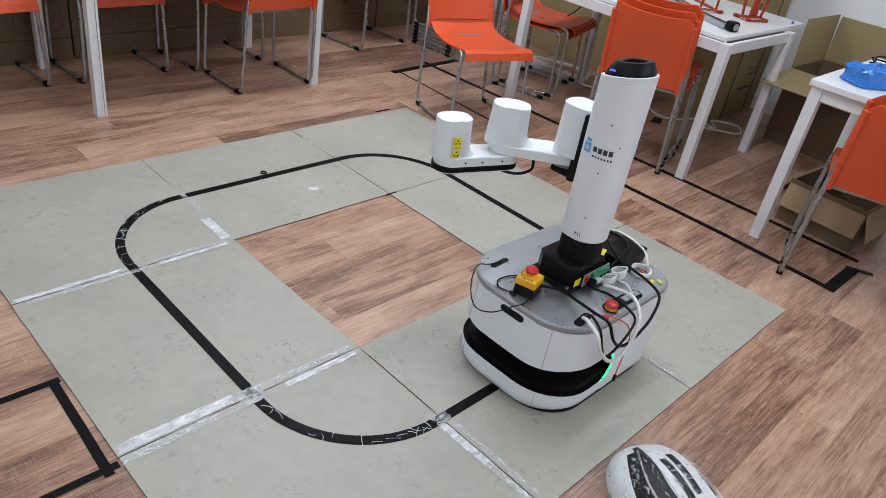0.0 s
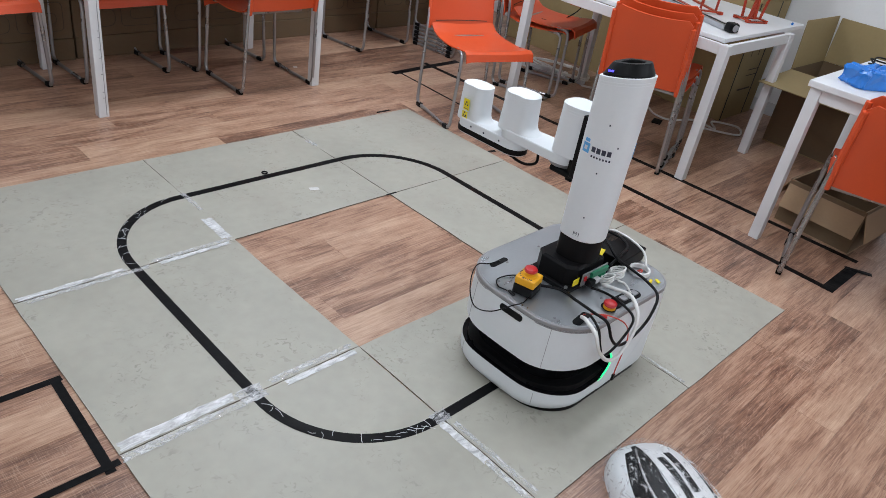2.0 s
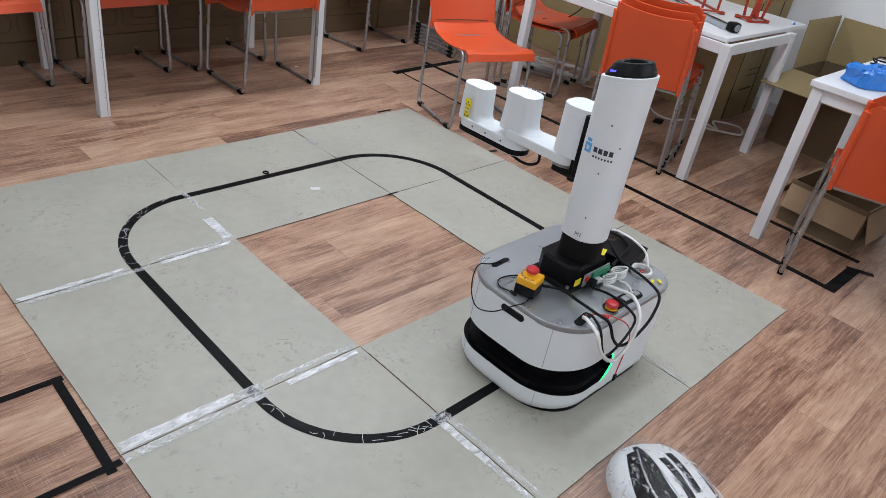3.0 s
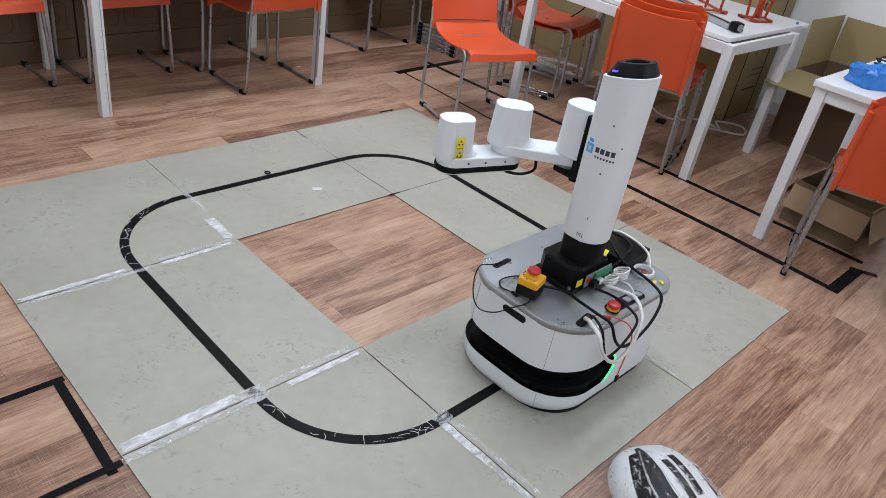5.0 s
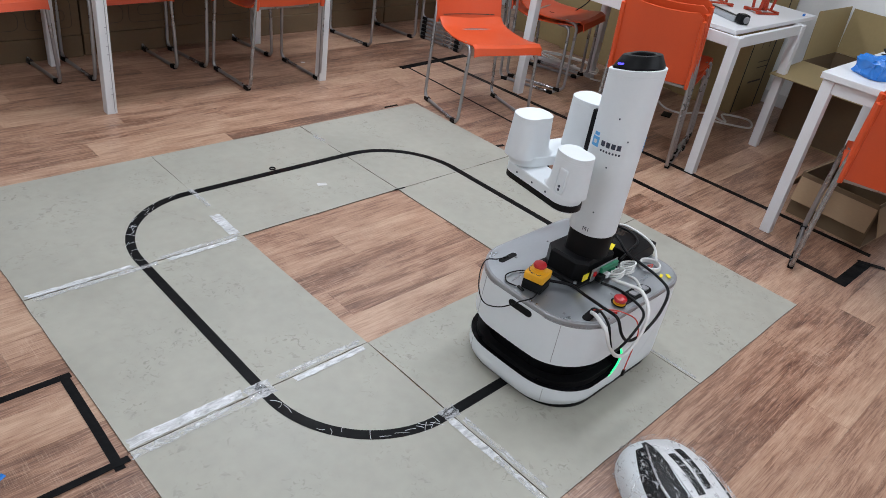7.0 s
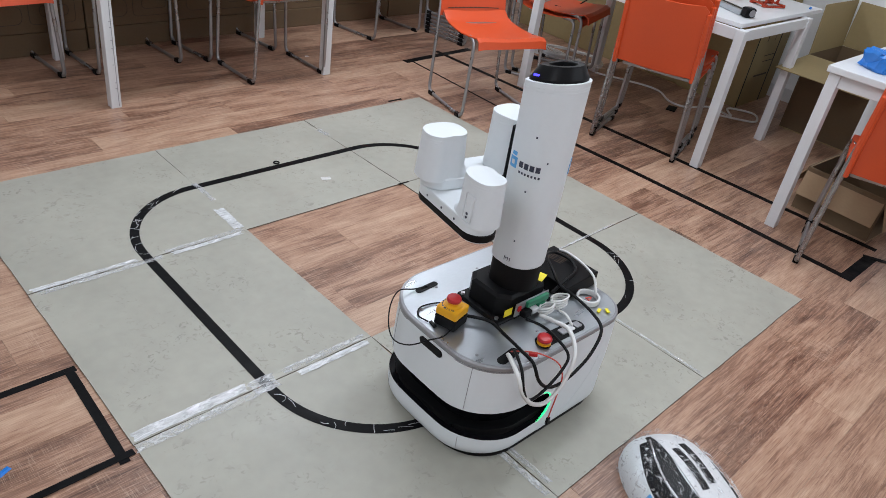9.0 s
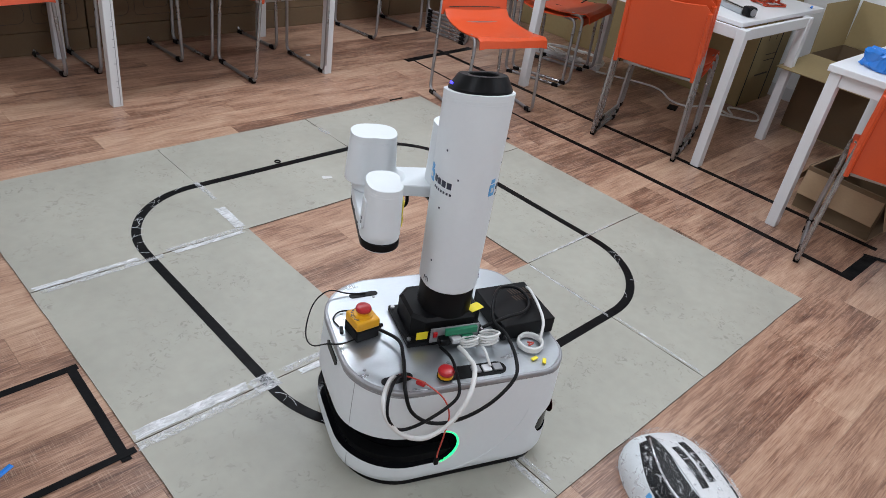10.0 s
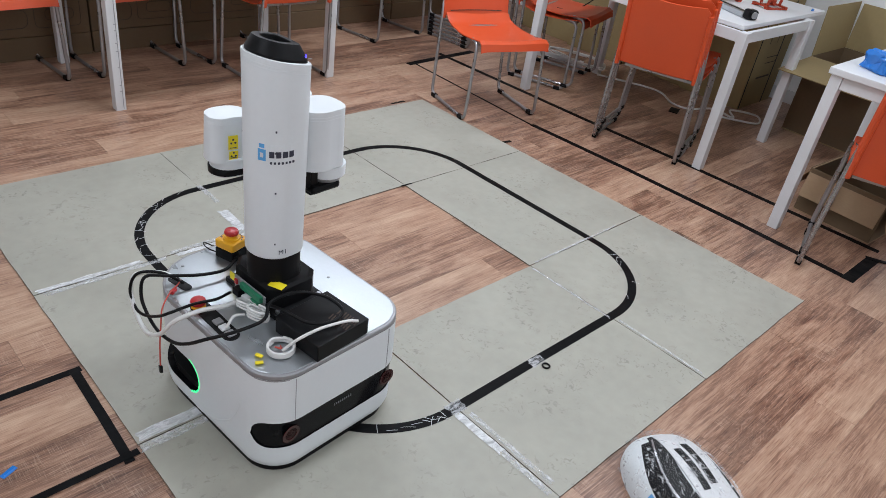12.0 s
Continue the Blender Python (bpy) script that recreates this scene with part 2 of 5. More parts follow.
def loft(bm, rings, closed=True, caps=True, mi=0):
    """Faces between rings of points, each ring a list of (x, y, z)."""
    vr = [[bm.verts.new(p) for p in r] for r in rings]
    n = len(vr[0])
    for a, b in zip(vr, vr[1:]):
        for i in range(n if closed else n - 1):
            j = (i + 1) % n
            bm.faces.new((a[i], a[j], b[j], b[i])).material_index = mi
    if caps and closed:
        bm.faces.new(list(reversed(vr[0]))).material_index = mi
        bm.faces.new(vr[-1]).material_index = mi
    return bm


def circle(r, z, n=32, cx=0.0, cy=0.0):
    return [(cx + r * math.cos(2 * math.pi * i / n), cy + r * math.sin(2 * math.pi * i / n), z) for i in range(n)]


def turned(profile, n=32, bm=None, cx=0.0, cy=0.0, mi=0):
    return loft(bm or bmesh.new(), [circle(max(r, 1e-4), z, n, cx, cy) for r, z in profile], mi=mi)


def smooth_path(pts, k=6, closed=False):
    """Catmull-Rom through the points."""
    p = [Vector(q) for q in pts]
    out = []
    n = len(p)
    for i in range(n if closed else n - 1):
        a = p[(i - 1) % n] if closed or i > 0 else p[0] * 2 - p[1]
        b, c = p[i], p[(i + 1) % n]
        d = p[(i + 2) % n] if closed or i + 2 < n else p[-1] * 2 - p[-2]
        for j in range(k):
            t = j / k
            out.append(0.5 * ((2 * b) + (c - a) * t + (2 * a - 5 * b + 4 * c - d) * t * t + (3 * b - a - 3 * c + d) * t ** 3))
    if not closed:
        out.append(p[-1])
    return out


def rounded(pts, r, k=5):
    """A polyline with its corners rounded."""
    p = [Vector(q) for q in pts]
    out = [p[0]]
    for a, b, c in zip(p, p[1:], p[2:]):
        u, v = (a - b), (c - b)
        d = min(r, u.length * 0.49, v.length * 0.49)
        s, e = b + u.normalized() * d, b + v.normalized() * d
        for i in range(k + 1):
            t = i / k
            out.append(s * (1 - t) ** 2 + b * 2 * t * (1 - t) + e * t * t)
    out.append(p[-1])
    return out


def tube(path, r, n=8, closed=False, bm=None, mi=0):
    bm = bm or bmesh.new()
    p = [Vector(q) for q in path]
    m = len(p)
    t0 = (p[1] - p[0]).normalized()
    nrm = t0.orthogonal().normalized()
    rings = []
    for i in range(m):
        if closed:
            t = (p[(i + 1) % m] - p[i - 1]).normalized()
        else:
            t = (p[min(i + 1, m - 1)] - p[max(i - 1, 0)]).normalized()
        nrm = (nrm - t * nrm.dot(t)).normalized()
        bi = t.cross(nrm)
        rings.append([p[i] + (nrm * math.cos(2 * math.pi * j / n) + bi * math.sin(2 * math.pi * j / n)) * r for j in range(n)])
    if closed:
        rings.append(rings[0])
    return loft(bm, rings, caps=not closed, mi=mi)


def ribbon(path, width, z0, z1, bm=None, mi=0):
    """A flat strip of thickness z0 to z1 along a path in the plan."""
    bm = bm or bmesh.new()
    p = [Vector((q[0], q[1], 0)) for q in path]
    rings = []
    for i in range(len(p)):
        t = (p[min(i + 1, len(p) - 1)] - p[max(i - 1, 0)]).normalized()
        s = Vector((-t.y, t.x, 0)) * width / 2
        a, b = p[i] + s, p[i] - s
        rings.append([(a.x, a.y, z0), (b.x, b.y, z0), (b.x, b.y, z1), (a.x, a.y, z1)])
    return loft(bm, rings, mi=mi)


# ---- room ----
# X0, Y0: unseen west and south walls, set close to bounce light onto fronts
X0, X1, Y0, Y1, ZC = -2.75, 4.16, -3.35, 3.32, 2.75
floor = part("floor", box((X0 - 0.12, Y0 - 0.12, -0.12), (X1 + 0.12, Y1 + 0.12, -0.006)), M_GAP)
tagged(floor, "brown wood-look laminate floor of staggered planks", "floor", kind="structure")
for nm, lo, hi in (("wall_north", (X0 - 0.12, Y1, -0.006), (X1 + 0.12, Y1 + 0.12, ZC)), ("wall_south", (X0 - 0.12, Y0 - 0.12, -0.006), (X1 + 0.12, Y0, ZC)),
                   ("wall_east", (X1, Y0, -0.006), (X1 + 0.12, Y1, ZC)), ("wall_west", (X0 - 0.12, Y0, -0.006), (X0, Y1, ZC))):
    tagged(part(nm, box(lo, hi), M_WALL), "plain white painted wall (south and west: unseen, added for bounce light)", "wall", kind="structure")
tagged(part("ceiling", box((X0 - 0.12, Y0 - 0.12, ZC), (X1 + 0.12, Y1 + 0.12, ZC + 0.1)), M_CEIL), "plain white ceiling", "ceiling", kind="structure")
tagged(part("baseboard", box((X1 - 0.014, -2.0, -0.006), (X1 - 0.002, Y1 - 0.01, 0.09), 0.003), M_TABLE), "white painted baseboard along the wall", "baseboard", kind="structure")

# ---- cardboard mat: eight sheets round a square hole ----
GX, GY = (-0.792, 0.0, 0.8, 1.612), (-0.801, 0.0, 0.777, 1.568)
random.seed(4)
for i in range(3):
    for j in range(3):
        if i == 1 and j == 1:
            continue
        g = 0.0016
        x0, x1, y0, y1 = GX[i] + g * (0.1 if (i, j) == (1, 2) else 1), GX[i + 1] - g * (0.1 if (i, j) == (0, 2) else 1), GY[j] + g, GY[j + 1] - g
        bm = bmesh.new()
        n = 10
        grid = [[bm.verts.new((x0 + (x1 - x0) * a / n + (random.uniform(-0.0015, 0.0015) if b in (0, n) or a in (0, n) else 0),
                               y0 + (y1 - y0) * b / n + (random.uniform(-0.0015, 0.0015) if b in (0, n) or a in (0, n) else 0),
                               0.0045 + random.uniform(0, 0.0006))) for a in range(n + 1)] for b in range(n + 1)]
        for b in range(n):
            for a in range(n):
                bm.faces.new((grid[b][a], grid[b][a + 1], grid[b + 1][a + 1], grid[b + 1][a]))
        rim = [grid[0][a] for a in range(n)] + [grid[b][n] for b in range(n)] + [grid[n][a] for a in range(n, 0, -1)] + [grid[b][0] for b in range(n, 0, -1)]
        low = [bm.verts.new((v.co.x, v.co.y, 0.0003)) for v in rim]
        for k in range(len(rim)):
            bm.faces.new((rim[k], low[k], low[(k + 1) % len(rim)], rim[(k + 1) % len(rim)])).material_index = 1
        bmesh.ops.recalc_face_normals(bm, faces=bm.faces)
        tagged(part("cardboard_sheet", bm, (M_BOARD, M_EDGE), smooth=False), "square grey-beige cardboard sheet lying flat on the floor", "cardboard sheet", "sheets of the floor mat")

# ---- tape ----
LX0, LX1, LY0, LY1, LR = -0.394, 1.20, -0.396, 1.178, 0.365
loop = []
for cx, cy, a0 in ((LX1 - LR, LY0 + LR, -90), (LX1 - LR, LY1 - LR, 0), (LX0 + LR, LY1 - LR, 90), (LX0 + LR, LY0 + LR, 180)):
    loop += [(cx + LR * math.cos(radians(a0 + 90 * k / 20)), cy + LR * math.sin(radians(a0 + 90 * k / 20))) for k in range(21)]
track = empty("track_line")
for k in range(4):
    arc_ = loop[21 * k:21 * k + 21]
    nxt = loop[(21 * k + 21) % 84]
    part("curved_tape", ribbon(arc_, 0.034, 0.0052, 0.0062), M_TAPE, track)
    part("straight_tape", ribbon([arc_[-1], ((arc_[-1][0] + nxt[0]) / 2, (arc_[-1][1] + nxt[1]) / 2 + 0.001), nxt], 0.034, 0.0052, 0.0061), M_TAPE, track)
tagged(track, "black tape track line in a rounded square on the cardboard", "tape line")


def tape(name, pts, w, label, z=0.0006):
    return tagged(part(name, ribbon(pts, w, z - 0.0002, z + 0.0006), M_TAPE), label, "floor tape", "black tape on the floor")


tape("floor_tape", [(1.97, 1.0), (1.995, 0.34), (2.0, -0.3), (1.985, -0.86)], 0.036, "long black tape line on the wood floor")
tape("floor_tape", [(2.02, 2.11), (1.99, 1.5), (1.965, 1.0)], 0.014, "thin black tape line on the wood floor")
tape("floor_tape", [(2.34, 2.2), (2.36, 0.9), (2.385, 0.3), (2.39, -0.84)], 0.036, "long black tape line running under the table legs")
tape("floor_tape", [(1.96, 2.1), (2.24, 2.12), (2.62, 2.14)], 0.05, "short black tape cross piece on the wood floor", 0.0016)
tape("floor_tape", [(1.965, -0.845), (2.28, -0.85)], 0.055, "short black tape corner piece on the wood floor", 0.0016)
tape("floor_tape", [(2.27, -0.82), (2.32, -0.93)], 0.03, "small torn black tape end on the wood floor", 0.0026)
tape("floor_tape", [(1.60, 0.907), (1.67, 0.895)], 0.02, "tiny black tape tick on the wood floor")
tape("floor_tape", [(1.40, 1.597), (1.50, 1.597)], 0.016, "tiny black tape tick beside the mat")
tape("floor_tape", [(-1.5, 0.372), (-0.797, 0.369)], 0.024, "black tape line on the wood floor")
tape("floor_tape", [(-0.816, 0.38), (-0.822, 0.15), (-0.829, -0.04)], 0.026, "black tape line beside the mat", 0.0016)
tape("floor_tape", [(-1.5, -0.02), (-0.797, -0.017)], 0.022, "black tape line on the wood floor", 0.0026)
tape("floor_tape", [(0.78, 0.777), (0.84, 0.775)], 0.009, "tiny black tape tick on the mat", 0.0056)


# ---- white tables ----
def leg(bm_parent, x, y, w, h):
    part("leg", box((x - w / 2, y - w / 2, 0.0), (x + w / 2, y + w / 2, h), 0.003), M_TABLE, bm_parent)


def table(m, lx, ly, h=0.735, slab=0.03, over=(0.012, 0.012, 0.012, 0.012), label="white lacquered table with square legs", w=0.05):
    """Legs at the corners of 0..lx, 0..ly."""
    t = empty("table", m)
    for x in (w / 2, lx - w / 2):
        for y in (w / 2, ly - w / 2):
            leg(t, x, y, w, h)
    for lo, hi in (((w, 0.008, h - 0.055), (lx - w, 0.03, h)), ((w, ly - 0.03, h - 0.055), (lx - w, ly - 0.008, h)),
                   ((0.008, w, h - 0.055), (0.03, ly - w, h)), ((lx - 0.03, w, h - 0.055), (lx - 0.008, ly - w, h))):
        part("apron", box(lo, hi, 0.002), M_TABLE, t)
    part("tabletop", box((-over[0], -over[1], h + 0.001), (lx + over[2], ly + over[3], h + slab), 0.003), M_TABLE, t)
    return tagged(t, label, "table", "white tables")


table(pose(0.025, 2.09, 0), 1.32, 0.79)
table(pose(2.383, 0.125, 0), 0.845, 1.34, h=0.752, slab=0.024, over=(-0.035, -0.045, 0.23, 0.03), label="white table beside the wall with red metal parts on it")
table(pose(2.118, -1.785, 0), 0.88, 1.39, h=0.762, label="white table with a blue plastic bag on it")


# ---- orange sled chairs ----
def make_chair():
    c = empty("sled_chair")
    nx, ny = 14, 12

    def sheet(fn, th, nu, nv):
        bm = bmesh.new()
        top = [[Vector(fn(i / nu, j / nv)) for i in range(nu + 1)] for j in range(nv + 1)]
        nr = [[None] * (nu + 1) for _ in range(nv + 1)]
        for j in range(nv + 1):
            for i in range(nu + 1):
                du = top[j][min(i + 1, nu)] - top[j][max(i - 1, 0)]
                dv = top[min(j + 1, nv)][i] - top[max(j - 1, 0)][i]
                nr[j][i] = du.cross(dv).normalized()
        a = [[bm.verts.new(top[j][i]) for i in range(nu + 1)] for j in range(nv + 1)]
        b = [[bm.verts.new(top[j][i] - nr[j][i] * th) for i in range(nu + 1)] for j in range(nv + 1)]
        for j in range(nv):
            for i in range(nu):
                bm.faces.new((a[j][i], a[j][i + 1], a[j + 1][i + 1], a[j + 1][i]))
                bm.faces.new((b[j + 1][i], b[j + 1][i + 1], b[j][i + 1], b[j][i]))
        for i in range(nu):
            bm.faces.new((b[0][i], b[0][i + 1], a[0][i + 1], a[0][i]))
            bm.faces.new((a[nv][i], a[nv][i + 1], b[nv][i + 1], b[nv][i]))
        for j in range(nv):
            bm.faces.new((a[j][0], a[j + 1][0], b[j + 1][0], b[j][0]))
            bm.faces.new((b[j][nu], b[j + 1][nu], a[j + 1][nu], a[j][nu]))
        return bm

    def seat_fn(u, v):
        # v 0 at the front lip, 1 at the back
        x = (u - 0.5) * (0.44 - 0.05 * max(0, v - 0.6) * 2.5 * 0.4)
        if v < 0.16:
            k = v / 0.16 * math.pi / 2
            y, z = -0.255 + 0.035 * (1 - math.cos(k)) , 0.395 + 0.055 * math.sin(k)
        else:
            y, z = -0.22 + (v - 0.16) / 0.84 * 0.42, 0.45 - 0.02 * math.sin((v - 0.16) / 0.84 * math.pi)
        e = abs(u - 0.5) * 2
        z -= 0.006 * max(0, (e - 0.8) / 0.2) ** 2
        z += 0.030 * max(0, (v - 0.86) / 0.14) ** 2
        z -= 0.012 * (1 - e * e) * (1 if v > 0.16 else v / 0.16)
        return x, y, z

    def back_fn(u, v):
        e = (u - 0.5) * 2
        w = 0.44 - 0.03 * v
        z = 0.455 + 0.35 * v + 0.012 * v * e * e - 0.030 * v * max(0.0, (abs(e) - 0.86) / 0.14) ** 2
        y = 0.215 + 0.075 * v + 0.052 * (1 - e * e) * (0.35 + 0.65 * v)
        return e * w / 2, y, z

    part("seat", sheet(seat_fn, 0.006, nx, ny), M_ORANGE, c, smooth=True)
    bmb = sheet(lambda u, v: back_fn(1 - u, v), 0.007, nx, ny)
    part("backrest", bmb, M_ORANGE, c, smooth=True)
    part("back_slot", sheet(lambda u, v: back_fn(0.9 - 0.8 * u, 0.060 + 0.012 * v), 0.0085, nx, 1), M_GAP, c, "dark slot at the foot of the back").location.y = -0.0006
    # side sleeves of the back with rivets
    for s in (-1, 1):
        slv = tube([(s * 0.212, 0.222, 0.44), (s * 0.209, 0.25, 0.60), (s * 0.205, 0.288, 0.78)], 0.013, 8)
        sl = part("sleeve", slv, M_ORANGE, c, smooth=True)
        for z, y in ((0.52, 0.246), (0.56, 0.253)):
            part("rivet", turned([(0.0, 0.0), (0.007, 0.0), (0.006, 0.004), (0.0, 0.005)], 10), M_ORANGE, sl).matrix_local = pose(s * 0.211, y, z, -90)
    for v in range(2):
        part("crossbar", box((-0.19, -0.19 + v * 0.30, 0.413), (0.19, -0.17 + v * 0.30, 0.429), 0.003), M_STEEL, c)
    for s in (-1, 1):
        p = rounded([(s * 0.205, -0.12, 0.425), (s * 0.222, -0.205, 0.425), (s * 0.238, -0.215, 0.012), (s * 0.238, 0.20, 0.012), (s * 0.222, 0.222, 0.44), (s * 0.21, 0.245, 0.58)], 0.045)
        part("sled_leg", tube(p, 0.0095, 10), M_STEEL, c, smooth="all")
        for y in (-0.17, 0.165):
            part("foot", box((s * 0.238 - 0.013, y - 0.022, 0.0), (s * 0.238 + 0.013, y + 0.022, 0.022), 0.004), M_BLACK, c)
    for ob in c.children:
        ob.data.transform(Matrix.Diagonal((1, 1, 1.045, 1)))
        ob.location.z *= 1.045
        for sub in ob.children:
            sub.location.z *= 1.045
    return tagged(c, "orange plastic chair with a grey steel sled base", "chair", "orange chairs")


chair = make_chair()
chair.matrix_world = pose(1.905, 1.355, 0, 0, 0, -16)


def put_chair(x, y, rz, z=0.0, label=""):
    c = copy_thing(chair, pose(x, y, z, 0, 0, rz))
    return tagged(c, label)


def stack(x, y, rz, n, dz=0.03, df=0.045, label="orange plastic chair stacked with others"):
    a = radians(rz)
    for k in range(n):
        put_chair(x + math.sin(a) * df * k, y - math.cos(a) * df * k, rz, dz * k, label)


stack(2.42, 0.525, 106, 3, label="orange plastic chair nested in a stack of three at the table")
stack(2.13, -0.83, 106, 2, label="orange plastic chair pushed in at the white table")
stack(2.79, 1.57, 17, 2, label="orange plastic chair in the shade under the table")
put_chair(1.065, 2.30, 180, 0, "orange plastic chair tucked under the table")
for x, y, rz in ((-0.28, 2.74, 4), (0.37, 2.75, 3), (1.0, 2.75, 6)):
    put_chair(x, y, rz, 0, "orange plastic chair behind the table legs")
put_chair(2.245, 2.76, 7, 0, "orange plastic chair by the cardboard boxes")
stack(2.84, 2.42, 4, 6, 0.028, 0.0, label="orange plastic chair in a tall stack")

# ---- cardboard boxes ----
def carton(m, sx, sy, sz, material=None, label="closed brown cardboard box", prints=(), name="cardboard_box"):
    """A closed box on its base centre, with a lid seam, taped flaps and printed marks on the side faces."""
    c = empty(name, m)
    mt = material or M_CARD
    part("body", box((-sx / 2, -sy / 2, 0), (sx / 2, sy / 2, sz), 0.004), mt, c)
    part("packing_tape", box((-sx / 2 - 0.0006, -0.025, sz * 0.82), (sx / 2 + 0.0006, 0.025, sz + 0.0008)), M_CARD2, c)
    for k, (face, u, v, w, h, pm) in enumerate(prints):
        # face 's' is the -y side, 'w' the -x side; u, v from the middle and the base
        if face == "s":
            lo, hi = (u - w / 2, -sy / 2 - 0.0008, v), (u + w / 2, -sy / 2 + 0.001, v + h)
        else:
            lo, hi = (-sx / 2 - 0.0008, u - w / 2, v), (-sx / 2 + 0.001, u + w / 2, v + h)
        part("print", box(lo, hi), pm, c)
    return tagged(c, label, "box", "cardboard boxes")


def outline_print(parent, x, y, z, w, h, r=0.02, th=0.0022):
    """A drawn rounded frame on a box's -y side."""
    pts = rounded([(x, y, z), (x - w / 2, y, z), (x - w / 2, y, z + h), (x + w / 2, y, z + h), (x + w / 2, y, z), (x, y, z)], r)
    part("print", tube(pts, th, 4), M_PRINT, parent)


# wall of flat cartons along the back
bx = -1.55
k = 0
for w in (0.62, 0.60, 0.58, 0.56, 0.57, 0.56, 0.60, 0.58):
    yb = 2.93 + 0.045 * min(1, max(0, (bx + 0.2) / 2.0))
    low = carton(pose(bx + w / 2, yb + 0.12, 0), w - 0.012, 0.22, 0.125, label="flat brown cardboard box at the foot of a stack")
    up = carton(pose(bx + w / 2, yb + 0.125, 0.126), w - 0.012, 0.22, 0.62, label="tall brown cardboard box stacked by the wall")
    outline_print(up, -0.13, -0.1105, 0.05, 0.19, 0.10, 0.045)
    outline_print(up, 0.12, -0.1105, 0.045, 0.24, 0.16, 0.03)
    outline_print(up, 0.13, -0.1105, 0.085, 0.15, 0.06, 0.028)
    outline_print(up, -0.08, -0.1105, 0.21, 0.20, 0.11, 0.05)
    bx += w
    k += 1
# tall cartons along the east wall, behind and under the table
rows = ((0.75, 0.46, 0.5, 0.0, 0.80), (1.22, 0.50, 0.48, 0.02, 0.74), (1.75, 0.52, 0.5, -0.02, 0.85), (2.28, 0.52, 0.46, 0.0, 0.85))
for y, w, d, dx, h in rows:
    c = carton(pose(3.84 + dx, y, 0), d, w, h, M_KRAFT, "tall olive-brown cardboard box standing under the table",
               prints=(("w", 0.1, 0.42, 0.05, 0.06, M_REDPRINT), ("w", 0.16, 0.42, 0.05, 0.06, M_REDPRINT), ("s", 0.02, 0.30, 0.16, 0.006, M_PRINT), ("s", 0.02, 0.34, 0.16, 0.006, M_PRINT),
                       ("s", -0.02, 0.20, 0.20, 0.012, M_PRINT), ("s", 0.02, 0.44, 0.006, 0.16, M_PRINT), ("s", -0.09, 0.44, 0.006, 0.16, M_PRINT), ("s", -0.035, 0.60, 0.11, 0.006, M_PRINT)))
    for q in (-d / 2 + 0.012, 0.10):
        part("strap", box((q, -w / 2 - 0.0018, 0.002), (q + 0.013, -w / 2 - 0.0009, h)), M_BLACK, c, "black packing strap")
carton(pose(3.86, 0.75, 0.801), 0.5, 0.46, 0.5, M_KRAFT, "olive-brown cardboard box stacked by the wall")


def open_box(m, sx, sy, sz, flaps, material, inner, label, th=0.006):
    """An open box: four walls, a base, and flaps (side, length, degrees outward from upright)."""
    c = empty("open_cardboard_box", m)
    part("base", box((-sx / 2, -sy / 2, 0), (sx / 2, sy / 2, th)), inner, c)
    for nm, lo, hi in (("s", (-sx / 2, -sy / 2, th), (sx / 2, -sy / 2 + th, sz)), ("n", (-sx / 2, sy / 2 - th, th), (sx / 2, sy / 2, sz)),
                       ("w", (-sx / 2, -sy / 2 + th, th), (-sx / 2 + th, sy / 2 - th, sz)), ("e", (sx / 2 - th, -sy / 2 + th, th), (sx / 2, sy / 2 - th, sz))):
        part("side", box(lo, hi, 0.002), material, c)
    for side, length, deg in flaps:
        a = {"s": 0, "e": 90, "n": 180, "w": 270}[side]
        half, dist = (sx / 2, sy / 2) if side in "sn" else (sy / 2, sx / 2)
        f = part("flap", box((-half + 0.004, -th, 0.001), (half - 0.004, 0, length), 0.002), inner, c)
        f.matrix_local = pose(0, 0, 0, 0, 0, a) @ pose(0, -dist + th, sz, deg)
    return tagged(c, label, "box")


open_box(pose(3.85, -0.10, 0, 0, 0, -1), 0.54, 0.57, 0.485, (("w", 0.46, 93), ("n", 0.30, 3), ("e", 0.29, 2)), M_CARD, M_KRAFT, "large open olive-brown cardboard box with raised flaps")
open_box(pose(2.66, -0.60, 0, 0, 0, -4), 0.46, 0.39, 0.235, (("w", 0.15, 166), ("n", 0.16, 150), ("s", 0.16, 160)), M_CARD, M_CARD2, "small open cardboard box with folded-out flaps under the table")

# ---- things on the tables and the floor ----
bm = bmesh.new()
rr = random.Random(3)
rings = []
for z, sc in ((0.0, 0.93), (0.012, 1.0), (0.045, 0.97), (0.075, 1.0), (0.09, 0.93), (0.086, 0.6), (0.08, 0.2)):
    ring = []
    for i in range(28):
        a = 2 * math.pi * i / 28
        cx, sy = math.cos(a), math.sin(a)
        ex = (abs(cx) ** 0.45 * (1 if cx > 0 else -1)) * 0.108
        ey = (abs(sy) ** 0.4 * (1 if sy > 0 else -1)) * 0.075
        ring.append((ex * sc + rr.uniform(-0.007, 0.007), ey * sc + rr.uniform(-0.007, 0.007), z * 0.85 + (rr.uniform(-0.009, 0.009) if 0.01 < z else 0)))
    rings.append(ring)
bag = part("plastic_bag", loft(bm, rings), M_BLUEBAG)
bag.matrix_world = pose(2.33, -0.55, 0.7935, 0, 0, -32)
tagged(bag, "crumpled translucent blue plastic bag on the white table", "bag")
rr = random.Random(5)
